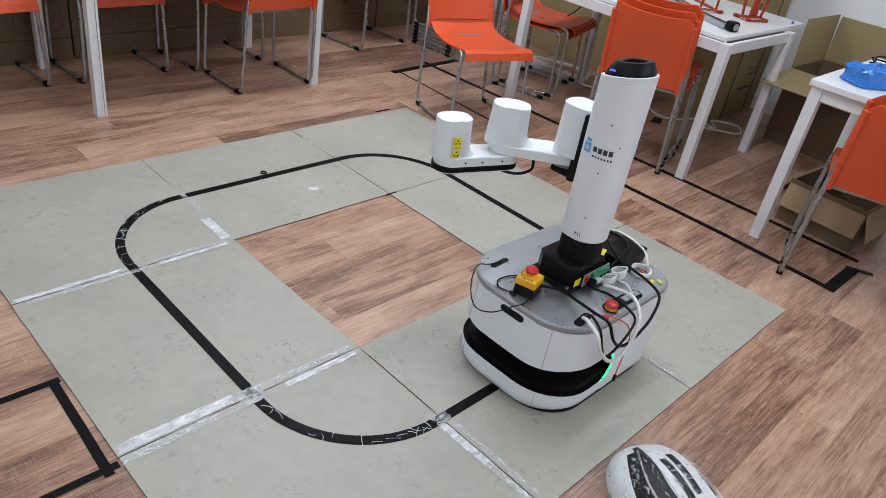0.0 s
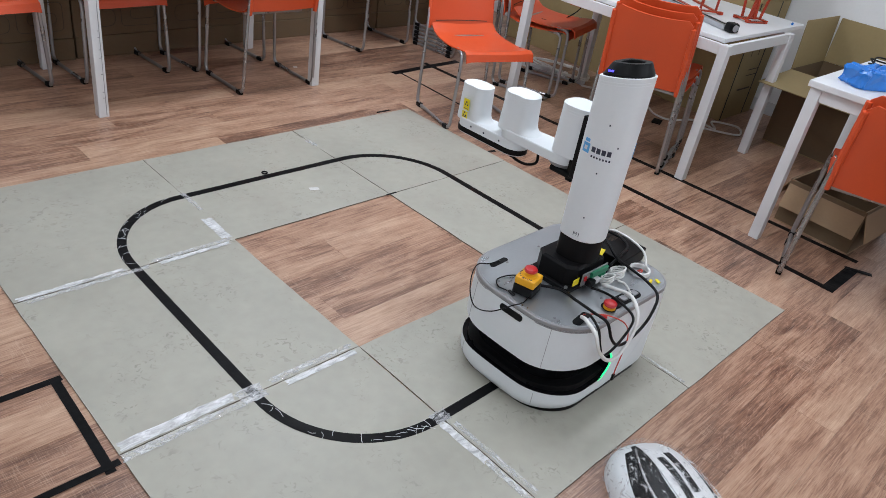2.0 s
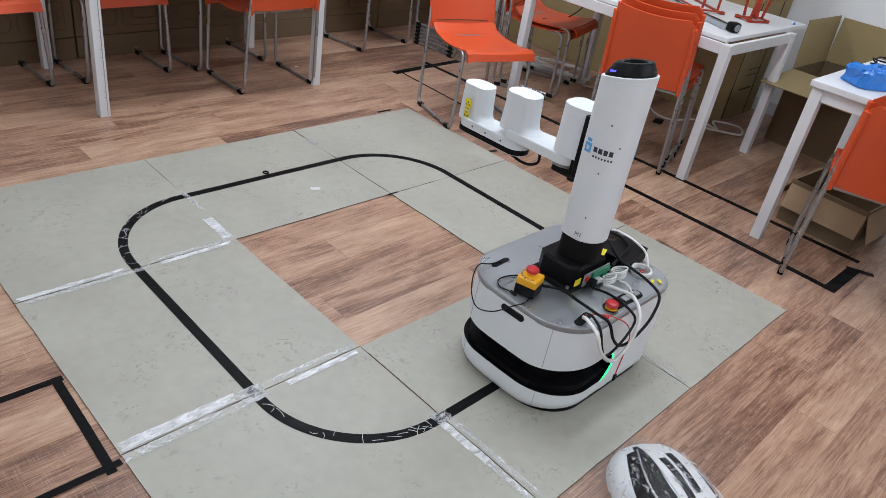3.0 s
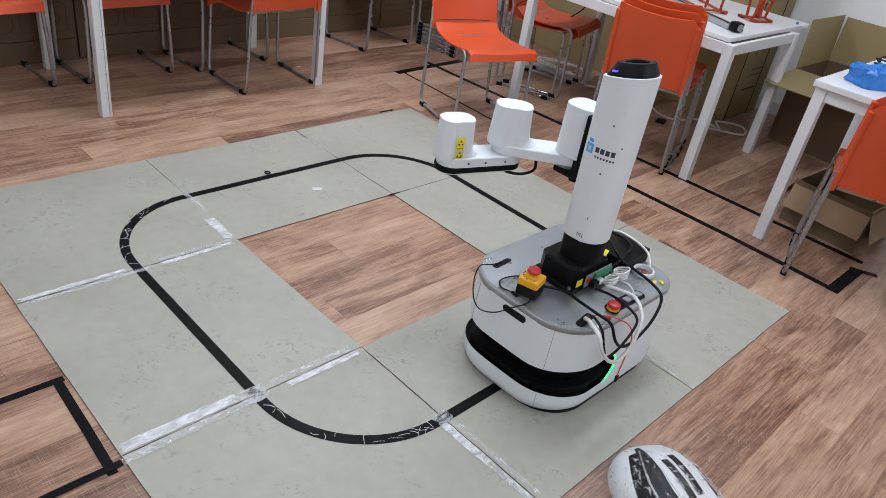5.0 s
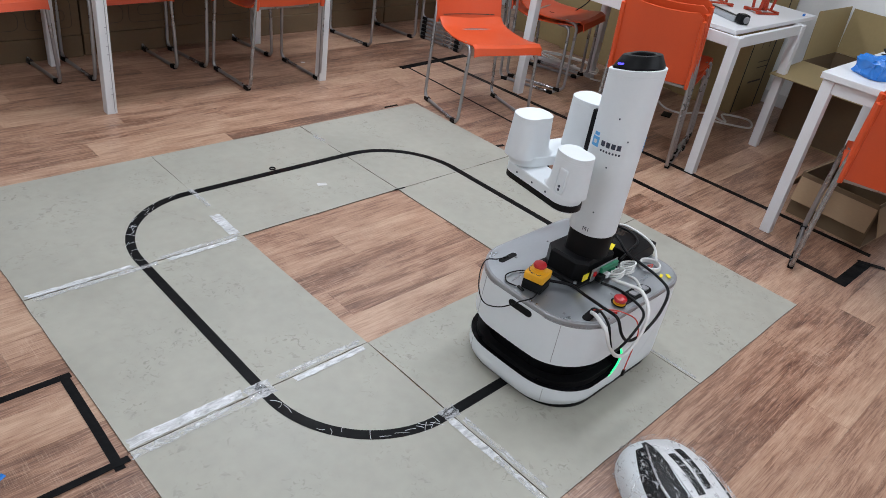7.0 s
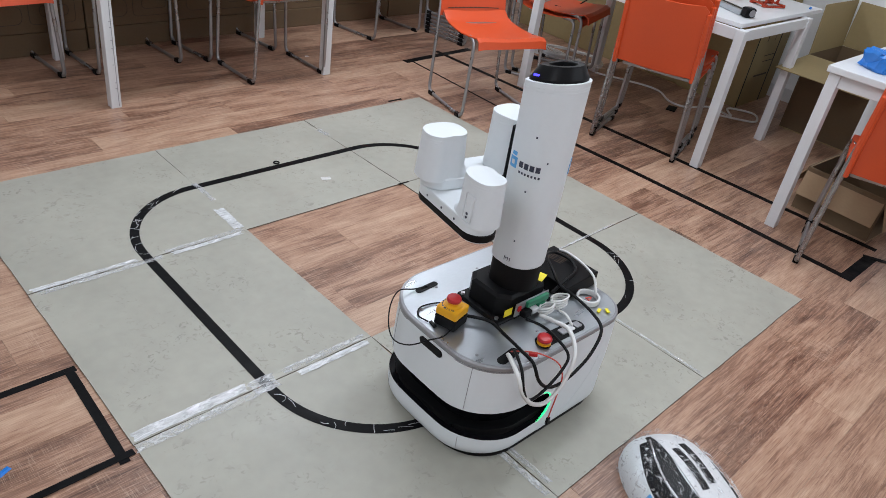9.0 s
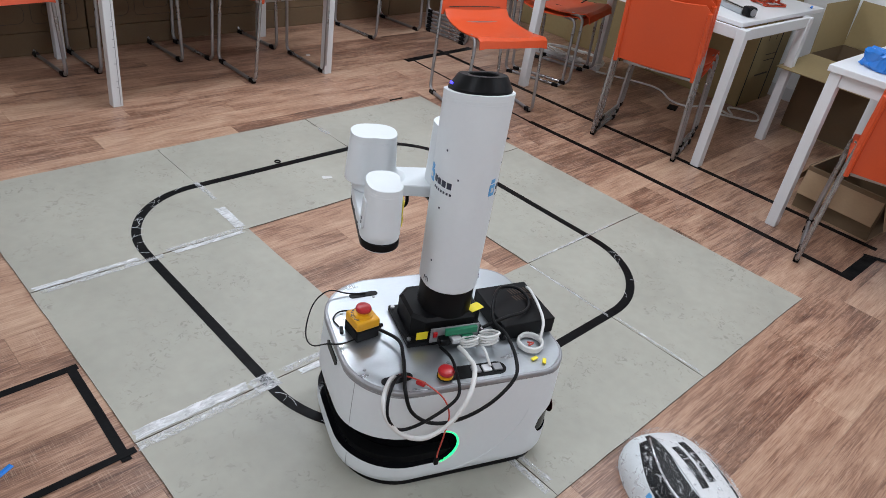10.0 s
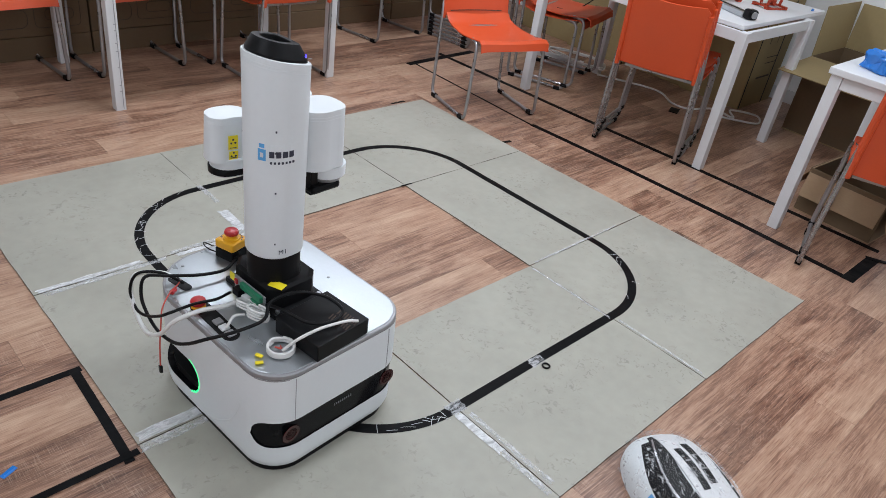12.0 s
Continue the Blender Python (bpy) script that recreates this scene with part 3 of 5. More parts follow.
pts = [(2.55 + 0.10 * math.cos(k * 1.1) + rr.uniform(-0.02, 0.02), -0.58 + 0.09 * math.sin(k * 1.1) + rr.uniform(-0.02, 0.02), 0.799 + 0.012 * (k % 5) + 0.004 * k * 0.3) for k in range(26)]
tagged(part("tangled_cable", tube(smooth_path(pts, 5), 0.004, 6), M_CABLE, smooth="all"), "tangled bundle of black cables on the table", "cable")

rail = empty("linear_rail", pose(2.60, 0.235, 0.7775, 0, 0, 66))
part("profile", box((0.03, -0.028, 0.0), (0.85, 0.028, 0.028), 0.004), M_ALU, rail)
part("groove", box((0.03, -0.008, 0.028), (0.85, 0.008, 0.0295)), M_BLACK, rail)
mt = part("motor", box((-0.025, -0.03, 0.0), (0.03, 0.03, 0.05), 0.012), M_BLACK, rail, "black motor end block")
part("motor_face", turned([(0.0, 0), (0.018, 0), (0.018, 0.004), (0.0, 0.004)], 18), M_RIM, mt).matrix_local = pose(-0.026, 0, 0.026, 0, -90)
tagged(rail, "aluminium linear rail with a black motor on the table", "linear rail")


def perforated_plate(parent, m, lx, ly, n):
    p = part("plate", box((-lx / 2, -ly / 2, 0), (lx / 2, ly / 2, 0.008), 0.002), M_REDMETAL, parent)
    p.matrix_local = m
    for i in range(n):
        part("hole", turned([(0.0, 0), (0.004, 0), (0.004, 0.0006), (0, 0.0006)], 8), M_BLACK, p).matrix_local = pose(-lx / 2 + lx * (i + 0.5) / n, 0, 0.0082)


def red_tower(m, posts, lx, ly, h):
    t = empty("red_metal_frame", m)
    perforated_plate(t, pose(0, -ly / 2 + 0.012, 0), lx, 0.024, 9)
    perforated_plate(t, pose(0, ly / 2 - 0.012, 0), lx, 0.024, 9)
    perforated_plate(t, pose(-lx / 2 + 0.012, 0, 0.0085, 0, 0, 90), ly, 0.024, 6)
    perforated_plate(t, pose(lx / 2 - 0.012, 0, 0.0085, 0, 0, 90), ly, 0.024, 6)
    for x, y, lean in posts:
        b = bmesh.new()
        for s in range(int(h / 0.018)):
            add_box(b, (-0.008, -0.005, s * 0.018), (0.008, 0.005, s * 0.018 + 0.012), 0.002)
            add_box(b, (-0.005, -0.005, s * 0.018 + 0.011), (0.005, 0.005, s * 0.018 + 0.019))
        part("post", b, M_REDMETAL, t).matrix_local = pose(x, y, 0.016, lean, lean * 0.6)
    return tagged(t, "red perforated metal construction frame on the table", "metal frame", "red metal frames")


red_tower(pose(3.07, 0.345, 0.7775, 0, 0, -20), ((-0.05, -0.03, 5), (0.0, -0.03, -4), (0.05, -0.02, 6), (-0.04, 0.03, -5), (0.02, 0.03, 3), (0.05, 0.035, -3)), 0.16, 0.12, 0.19)
red_tower(pose(3.02, 0.68, 0.7775, 0, 0, 56), ((-0.16, -0.05, 0), (0.0, -0.05, 0), (0.16, -0.05, 0), (-0.16, 0.05, 0), (0.16, 0.05, 0)), 0.40, 0.16, 0.22)

strip = empty("power_strip", pose(3.14, 1.76, 0, 0, 0, 108))
part("body", box((-0.2, -0.028, 0.0), (0.2, 0.028, 0.04), 0.006), M_TABLE, strip)
for k in range(6):
    part("socket", turned([(0.0, 0), (0.017, 0), (0.017, 0.001), (0.0, 0.001)], 14), M_RIM, strip).matrix_local = pose(-0.16 + 0.062 * k, 0, 0.0402)
tagged(strip, "white power strip on the floor under the table", "power strip")
rr = random.Random(9)
pts = [(3.20 + 0.10 * math.cos(k * 0.9) + rr.uniform(-0.03, 0.03), 1.62 + 0.24 * math.sin(k * 0.9) + rr.uniform(-0.03, 0.03), 0.05 + 0.004 * (k % 4)) for k in range(24)]
tagged(part("tangled_cable", tube(smooth_path(pts, 5), 0.005, 6), M_WCABLE, smooth="all"), "tangled white cables on the floor under the table", "cable")
pts = [(3.16, 1.40, 0.008), (3.30, 1.1, 0.008), (3.31, 0.95, 0.008), (3.20, 0.80, 0.008), (3.22, 0.68, 0.008), (3.40, 0.60, 0.008), (3.38, 0.44, 0.008), (3.50, 0.52, 0.012), (3.60, 0.38, 0.008), (3.46, 0.30, 0.008), (3.34, 0.40, 0.016), (3.30, 0.52, 0.008)]
tagged(part("floor_cable", tube(smooth_path(pts, 8), 0.007, 8), M_WCABLE, smooth="all"), "white cable winding over the floor", "cable")
tagged(part("cable_tag", box((-0.05, -0.03, 0), (0.05, 0.03, 0.006), 0.002), M_BLACK), "flat black plate on the floor under the table", "plate").matrix_world = pose(3.1, 0.72, 0.0, 0, 0, 20)
pts = [(2.72, 1.55, 0.47), (2.80, 1.50, 0.46), (2.95, 1.52, 0.468), (3.02, 1.46, 0.56), (3.03, 1.46, 0.70)]
tagged(part("hanging_cable", tube(smooth_path(pts, 6), 0.004, 6), M_CABLE, smooth="all"), "thin black cable hanging over the chair seat", "cable")
outlet = empty("wall_outlet", pose(X1 - 0.001, 0.40, 0.28, 0, 0, 90))
part("cover", box((-0.06, -0.0, -0.035), (0.06, 0.008, 0.035), 0.003), M_TABLE, outlet)
for s in (-1, 1):
    part("socket", turned([(0.0, 0), (0.018, 0), (0.018, 0.001), (0, 0.001)], 14), M_RIM, outlet).matrix_local = pose(s * 0.03, 0.009, 0, -90)
tagged(outlet, "white double wall outlet", "outlet")

tagged(part("blue_clip", box((-0.022, -0.007, 0), (0.022, 0.007, 0.009), 0.003), M_BLUEBAG), "small blue plastic clip near the table edge", "clip").matrix_world = pose(3.34, 0.20, 0.777, 0, 0, 15)

# rings and litter on the mat
for x, y in ((0.408, 1.212), (0.378, -0.435)):
    tagged(part("rubber_ring", tube([(0.012 * math.cos(a * 0.349), 0.012 * math.sin(a * 0.349), 0.0) for a in range(18)], 0.0032, 6, True), M_BLACK, smooth="all"),
           "small black rubber ring lying on the cardboard", "ring", "rubber rings").matrix_world = pose(x, y, 0.0085)
tagged(part("tape_scrap", box((-0.02, -0.008, 0), (0.02, 0.008, 0.002), 0.001), M_BLUEBAG), "small blue scrap on the wood floor", "scrap").matrix_world = pose(-1.07, 0.10, 0.0, 0, 0, 25)
tagged(part("label_scrap", box((-0.022, -0.012, 0), (0.022, 0.012, 0.001)), M_CLEAR), "small pale scrap of tape on the cardboard", "scrap").matrix_world = pose(0.52, 0.98, 0.0056, 0, 0, -20)
tagged(part("paper_scrap", box((-0.012, -0.008, 0), (0.012, 0.008, 0.002)), M_TABLE), "tiny white paper scrap on the wood floor", "scrap").matrix_world = pose(1.40, 2.42, 0.0, 0, 0, -20)


# ---- clear tape over the joints ----
def film(name, sx, sy, scale, lo, hi, thin, thick):
    """Clear wrinkled plastic: see-through, with pale glossy creases, painted highlights among them."""
    m = bpy.data.materials.new(name)
    m.use_nodes = True
    nt = m.node_tree
    L = nt.links.new
    b = nt.nodes["Principled BSDF"]
    b.inputs["Base Color"].default_value = (0.74, 0.75, 0.76, 1)
    b.inputs["Roughness"].default_value = 0.12
    tc = nt.nodes.new("ShaderNodeTexCoord")
    mp = nt.nodes.new("ShaderNodeMapping")
    mp.inputs["Scale"].default_value = (sx, sy, 1)
    L(tc.outputs["Object"], mp.inputs["Vector"])
    n = nt.nodes.new("ShaderNodeTexNoise")
    n.inputs["Scale"].default_value, n.inputs["Detail"].default_value, n.inputs["Distortion"].default_value = scale, 6, 0.9
    n.inputs["Roughness"].default_value = 0.62
    L(mp.outputs[0], n.inputs["Vector"])
    tr = nt.nodes.new("ShaderNodeBsdfTransparent")
    mx = nt.nodes.new("ShaderNodeMixShader")
    mr = nt.nodes.new("ShaderNodeMapRange")
    mr.inputs["From Min"].default_value, mr.inputs["From Max"].default_value = lo, hi
    mr.inputs["To Min"].default_value, mr.inputs["To Max"].default_value = thin, thick
    L(n.outputs["Fac"], mr.inputs["Value"])
    L(mr.outputs[0], mx.inputs[0])
    L(tr.outputs[0], mx.inputs[1])
    L(b.outputs[0], mx.inputs[2])
    L(mx.outputs[0], nt.nodes["Material Output"].inputs["Surface"])
    bp = nt.nodes.new("ShaderNodeBump")
    bp.inputs["Strength"].default_value, bp.inputs["Distance"].default_value = 0.8, 0.004
    L(n.outputs["Fac"], bp.inputs["Height"])
    L(bp.outputs[0], b.inputs["Normal"])
    return m


# M_WRAP: pale noise patches stand in for the highlights on the wrapping
M_FILMX, M_FILMY, M_WRAP = film("tape_film_long", 0.45, 1.0, 75, 0.40, 0.66, 0.16, 0.72), film("tape_film_cross", 1.0, 0.45, 75, 0.40, 0.66, 0.16, 0.72), film("wrap_film_painted_glints", 1.0, 1.6, 40, 0.55, 0.70, 0.03, 0.8)
M_FILMW = film("tape_film_white", 0.35, 1.0, 60, 0.34, 0.60, 0.45, 0.88)


def clear_tape(x0, y0, x1, y1, w, seed, white=False):
    rr = random.Random(seed)
    n = max(4, int(math.hypot(x1 - x0, y1 - y0) / 0.02))
    bm = bmesh.new()
    d = Vector((x1 - x0, y1 - y0, 0)).normalized()
    s = Vector((-d.y, d.x, 0))
    rows_ = []
    for i in range(n + 1):
        p = Vector((x0, y0, 0)).lerp(Vector((x1, y1, 0)), i / n)
        rows_.append([bm.verts.new(p + s * (w * (j / 6 - 0.5) + rr.uniform(-0.002, 0.002)) + d * rr.uniform(-0.006, 0.006) * (i in (0, n)) + Vector((0, 0, 0.0064 + rr.uniform(0, 0.0016)))) for j in range(7)])
    for a, b in zip(rows_, rows_[1:]):
        for j in range(6):
            bm.faces.new((a[j], a[j + 1], b[j + 1], b[j]))
    return tagged(part("clear_tape_strip", bm, M_FILMW if white else M_FILMX if abs(d.x) > 0.5 else M_FILMY), "wrinkled clear packing tape over a cardboard joint", "tape", "clear tape strips")


clear_tape(-0.775, 0.789, -0.43, 0.788, 0.020, 1, True)
clear_tape(-0.765, 0.763, -0.35, 0.763, 0.022, 2)
clear_tape(-0.33, 0.788, -0.015, 0.787, 0.018, 11)
clear_tape(-0.31, 0.764, -0.03, 0.764, 0.020, 12, True)
clear_tape(-0.785, 0.024, -0.45, 0.022, 0.034, 3, True)
clear_tape(-0.79, -0.018, -0.40, -0.016, 0.028, 4)
clear_tape(-0.44, 0.002, -0.36, 0.002, 0.062, 13)
clear_tape(-0.33, 0.018, -0.02, 0.016, 0.022, 5)
clear_tape(-0.29, -0.018, -0.03, -0.016, 0.022, 6, True)
clear_tape(-0.022, 0.80, -0.018, 0.965, 0.040, 7, True)
clear_tape(0.0, 1.04, 0.0, 1.20, 0.022, 14)
clear_tape(-0.018, -0.42, -0.016, -0.60, 0.026, 8, True)
clear_tape(-0.016, -0.60, -0.018, -0.78, 0.020, 15)
clear_tape(0.018, -0.44, 0.017, -0.76, 0.018, 16)
clear_tape(0.792, -0.02, 0.792, -0.40, 0.011, 9)
clear_tape(0.81, -0.43, 0.81, -0.78, 0.010, 10)
clear_tape(0.80, 1.36, 0.80, 1.44, 0.030, 17)
clear_tape(0.83, 0.004, 1.40, 0.004, 0.010, 18)
clear_tape(0.40, -0.40, 0.34, -0.40, 0.040, 19)
clear_tape(-0.03, -0.395, 0.03, -0.395, 0.046, 20)
# shreds of film stuck across the track line
rr = random.Random(21)
for k in range(40):
    i = rr.choice(list(range(44, 84)) + list(range(4, 18)))
    p, q = Vector((*loop[i], 0)), Vector((*loop[(i + 1) % len(loop)], 0))
    d = (q - p).normalized()
    c = p + Vector((rr.uniform(-0.012, 0.012), rr.uniform(-0.012, 0.012), 0))
    e = Vector((math.cos(rr.uniform(0, 6.3)), math.sin(rr.uniform(0, 6.3)), 0)).normalized()
    h = e * rr.uniform(0.010, 0.022)
    bend = Vector((-e.y, e.x, 0)) * rr.uniform(-0.005, 0.005)
    tagged(part("film_shred", ribbon(smooth_path([c - h, c + bend, c + h], 4), rr.uniform(0.0008, 0.0018), 0.0064, 0.0068), M_STICKER), "thin pale shred of film on the black track line", "film shred", "film shreds")

# ruler-like slotted strip on the near table leg
strip = empty("slotted_strip", pose(0.062, 2.0885, 0))
part("groove", box((-0.0012, -0.0004, 0.01), (0.0012, 0.0012, 0.72)), M_RIM, strip)
for k, z in enumerate((0.10, 0.13, 0.22, 0.30, 0.34, 0.40, 0.43)):
    part("notch", box((-0.010, -0.0006, z), (-0.001, 0.0012, z + 0.0025)), M_RIM, strip)
tagged(strip, "narrow slotted strip set into the white table leg", "strip")

# ---- wrapped white device on the floor ----
dev = empty("wrapped_device", pose(0.268, -1.025, 0, 0, 0, 244))
DA, DB, DH = 0.215, 0.142, 0.115


def dome(x, y, lift=0.0):
    q = min(1.0, abs(x / DA) ** 2.5 + abs(y / DB) ** 2.5)
    return DH * (1 - q) ** 0.42 + lift


def dome_patch(name, x0, x1, y0, y1, material, lift, label="", nx_=14, ny_=4, parent=None, bow=0.0):
    """A panel that follows the device's curved top."""
    bm = bmesh.new()
    top, low = [], []
    for i in range(nx_ + 1):
        x = x0 + (x1 - x0) * i / nx_
        rowt, rowl = [], []
        for j in range(ny_ + 1):
            y = y0 + (y1 - y0) * j / ny_ + bow * (2 * i / nx_ - 1) ** 2
            z = dome(x, y)
            rowt.append(bm.verts.new((x, y, z + lift)))
            rowl.append(bm.verts.new((x, y, z - 0.004)))
        top.append(rowt)
        low.append(rowl)
    for i in range(nx_):
        for j in range(ny_):
            bm.faces.new((top[i][j], top[i + 1][j], top[i + 1][j + 1], top[i][j + 1]))
        for j in (0, ny_):
            bm.faces.new((top[i][j], top[i + 1][j], low[i + 1][j], low[i][j]))
    for i in (0, nx_):
        for j in range(ny_):
            bm.faces.new((top[i][j], top[i][j + 1], low[i][j + 1], low[i][j]))
    bmesh.ops.recalc_face_normals(bm, faces=bm.faces)
    return part(name, bm, material, parent or dev, label, smooth=True)


def dome_mesh(scale, lift, jitter=0.0, seed=1, n=48, m=12):
    rr = random.Random(seed)
    rings = []
    for k in range(m + 1):
        f = math.cos(math.pi / 2 * k / m) * 0.999 + 0.001
        ring = []
        for i in range(n):
            t = 2 * math.pi * i / n
            cx, cy = math.cos(t), math.sin(t)
            x = DA * abs(cx) ** 0.8 * (1 if cx > 0 else -1) * f
            y = DB * abs(cy) ** 0.8 * (1 if cy > 0 else -1) * f
            z = dome(x, y) if k else 0.0
            j = rr.uniform(-jitter, jitter)
            ring.append((x * scale + j, y * scale + rr.uniform(-jitter, jitter), max(0.0, z + (lift if k else 0) + rr.uniform(0, jitter))))
        rings.append(ring)
    return loft(bmesh.new(), rings)


part("body", dome_mesh(1.0, 0.0), M_WHITE, dev, smooth=True)
dome_patch("saddle", -0.17, 0.19, -0.030, 0.084, M_TABLE, 0.004, "smooth white saddle panel", ny_=8, bow=0.006)
dome_patch("long_recess", -0.150, 0.19, -0.121, -0.088, M_GLOSS, 0.0015, "long black recess", bow=0.050)
dome_patch("recess_edge", -0.155, 0.19, -0.087, -0.082, M_STEEL, 0.003, bow=0.048)
dome_patch("dark_stripe", -0.172, 0.19, -0.080, -0.036, M_BLACK, 0.002, "black stripe beside the saddle", bow=0.042)
for y0, x0 in ((-0.006, -0.095), (0.026, -0.11)):
    dome_patch("pad_strip", x0, x0 + 0.145, y0, y0 + 0.021, M_BLACK, 0.0055, "black grip pad strip", bow=-0.004)
    for k in range(2):
        dome_patch("pad_joint", x0 + 0.046 + 0.048 * k, x0 + 0.050 + 0.048 * k, y0, y0 + 0.020, M_RIM, 0.007, nx_=2, ny_=2)
dome_patch("side_band", -0.08, 0.16, 0.080, 0.102, M_BLACK, 0.002, "black band along the side", bow=-0.02)
dome_patch("mark", 0.00, 0.015, -0.132, -0.124, M_LOGOBLUE, 0.001, nx_=3, ny_=2)
dome_patch("label_mark", -0.03, 0.0, 0.056, 0.070, M_LABEL, 0.001, nx_=3, ny_=2)
part("wrapping_film", dome_mesh(1.035, 0.006, 0.006, 5, 60, 16), M_WRAP, dev, "loose clear wrapping film")
tagged(dev, "white plastic device wrapped in clear film on the floor", "device")

# ---- mobile robot with an arm ----
AL, AW, RF, RR_ = 0.291, 0.237, 0.155, 0.10
XO, YO, XE = -0.020, -0.035, 0.015
ZB, ZT = 0.0145, 0.332
robot = empty("mobile_robot", pose(0.504, -0.425, -0.003, 0, 0, 180))
tagged(robot, "white mobile robot base carrying a white robot arm on a mast", "robot")


def plan(step=0.006, a=AL, w=AW, rf=RF, rr_=RR_):
    """The outline seen from above, from the middle of the rear anticlockwise, as (x, y)."""
    pts = []

    def arc(cx, cy, r, a0):
        n = 14
        return [(cx + r * math.cos(radians(a0 + 90 * k / n)), cy + r * math.sin(radians(a0 + 90 * k / n))) for k in range(n + 1)]
    key = [(-a, 0)] + arc(-a + rr_, -w + rr_, rr_, 180) + arc(a - rf, -w + rf, rf, -90) + arc(a - rf, w - rf, rf, 0) + arc(-a + rr_, w - rr_, rr_, 90) + [(-a, 0)]
    for p, q in zip(key, key[1:]):
        d = math.dist(p, q)
        n = max(1, round(d / step))
        pts += [(p[0] + (q[0] - p[0]) * i / n, p[1] + (q[1] - p[1]) * i / n) for i in range(n)]
    return pts


def shell(x, y, z, inset=0.0):
    """A point of the plan carried to height z: the sides draw in towards the top and under the base."""
    f = max(0.0, (z - 0.20) / 0.14)
    k = 0.003 * f * f + (0.020 * max(0.0, (0.058 - z) / 0.044) ** 2) + inset
    bow = 0.013 * max(0.0, 1 - (y / AW) ** 2) if x > AL - RF else 0.0
    s = 0.004 * f * max(0.0, x / AL) ** 2
    return x * (1 - k / AL) - s + bow + XO, y * (1 - k / AW) + YO, z


def opening(x, y):
    """The lower and upper edge of the dark band at a point of the plan, or None."""
    zc, h = 0.141, 0.054
    if x > XE:
        d = x - XE
        hh = h * math.sqrt(max(0.0, 1 - (1 - min(d, h) / h) ** 2))
        fr = min(1.0, max(0.0, (x - 0.12) / 0.17)) ** 2
        return (zc - hh + 0.008 * fr, zc + hh - 0.012 * fr) if hh > 0.0005 else None
    if x < -0.215:
        d = -0.215 - x
        hh = 0.043 * math.sqrt(max(0.0, 1 - (1 - min(d, 0.043) / 0.043) ** 2))
        return (0.150 - hh, 0.150 + hh) if hh > 0.0005 else None
    return None


cols = plan()
bm_shell, bm_band, bm_rear = bmesh.new(), bmesh.new(), bmesh.new()
NL, NU = 8, 10
N = len(cols)
lower, upper, mid = [], [], []
for x, y in cols:
    o = opening(x, y)
    zl, zh = o if o else (0.141, 0.141)
    lower.append([bm_shell.verts.new(shell(x, y, ZB + (zl - ZB) * k / NL)) for k in range(NL + 1)])
    upper.append([bm_shell.verts.new(shell(x, y, zh + (ZT - zh) * k / NU)) for k in range(NU + 1)])
    mid.append((x, y, zl, zh, o is not None))
for i in range(N):
    j = (i + 1) % N
    for k in range(NL):
        bm_shell.faces.new((lower[i][k], lower[j][k], lower[j][k + 1], lower[i][k + 1]))
    for k in range(NU):
        bm_shell.faces.new((upper[i][k], upper[j][k], upper[j][k + 1], upper[i][k + 1]))
    a, b = mid[i], mid[j]
    if a[4] or b[4]:
        front = a[0] > -0.1
        bm2, dep = (bm_band, 0.045) if front else (bm_rear, 0.003)
        q = []
        for (x, y, zl, zh, _) in (a, b):
            q.append([bm2.verts.new(shell(x, y, z, d)) for z, d in ((zl, 0.0005), (zl, dep), (zh, dep), (zh, 0.0005))])
        for k in range(3):
            bm2.faces.new((q[0][k], q[1][k], q[1][k + 1], q[0][k + 1]))
bmesh.ops.remove_doubles(bm_shell, verts=bm_shell.verts, dist=0.00005)
for b_ in (bm_band, bm_rear):
    bmesh.ops.remove_doubles(b_, verts=b_.verts, dist=0.00005)
    bmesh.ops.recalc_face_normals(b_, faces=b_.faces)
body = part("body_shell", bm_shell, M_WHITE, robot, smooth=True)
part("sensor_slot", bm_band, M_GLOSS, robot, "black recessed sensor slot round the front", smooth=True)
rear_win = part("rear_window", bm_rear, M_GLOSS, robot, "glossy black rear window", smooth=True)
part("chassis", loft(bmesh.new(), [[(x * 0.955 + XO, y * 0.945 + YO, z) for x, y in cols[::2]] for z in (0.0076, 0.03)]), M_BLACK, robot)
# sensor ledge in the front slot with small round lenses
ledge = part("sensor_ledge", loft(bmesh.new(), [[shell(x, y, z, 0.016) for x, y in cols[::2]] for z in (0.078, 0.110)]), M_BLACK, robot)
for y in (-0.12, -0.04, 0.04, 0.12):
    part("lens", turned([(0.0, 0), (0.007, 0), (0.006, 0.003), (0, 0.003)], 12), M_GLOSS, ledge).matrix_local = pose(0.257, y + YO, 0.098, 0, 90)
# deck
deck_plan = plan(0.012, AL - 0.003, AW - 0.003, RF - 0.003, RR_ - 0.003)


def deck_ring(s, z):
    return [((x + (0.009 * max(0.0, 1 - (y / AW) ** 2) if x > AL - RF else 0.0)) * s + XO, y * s + YO, z) for x, y in deck_plan]


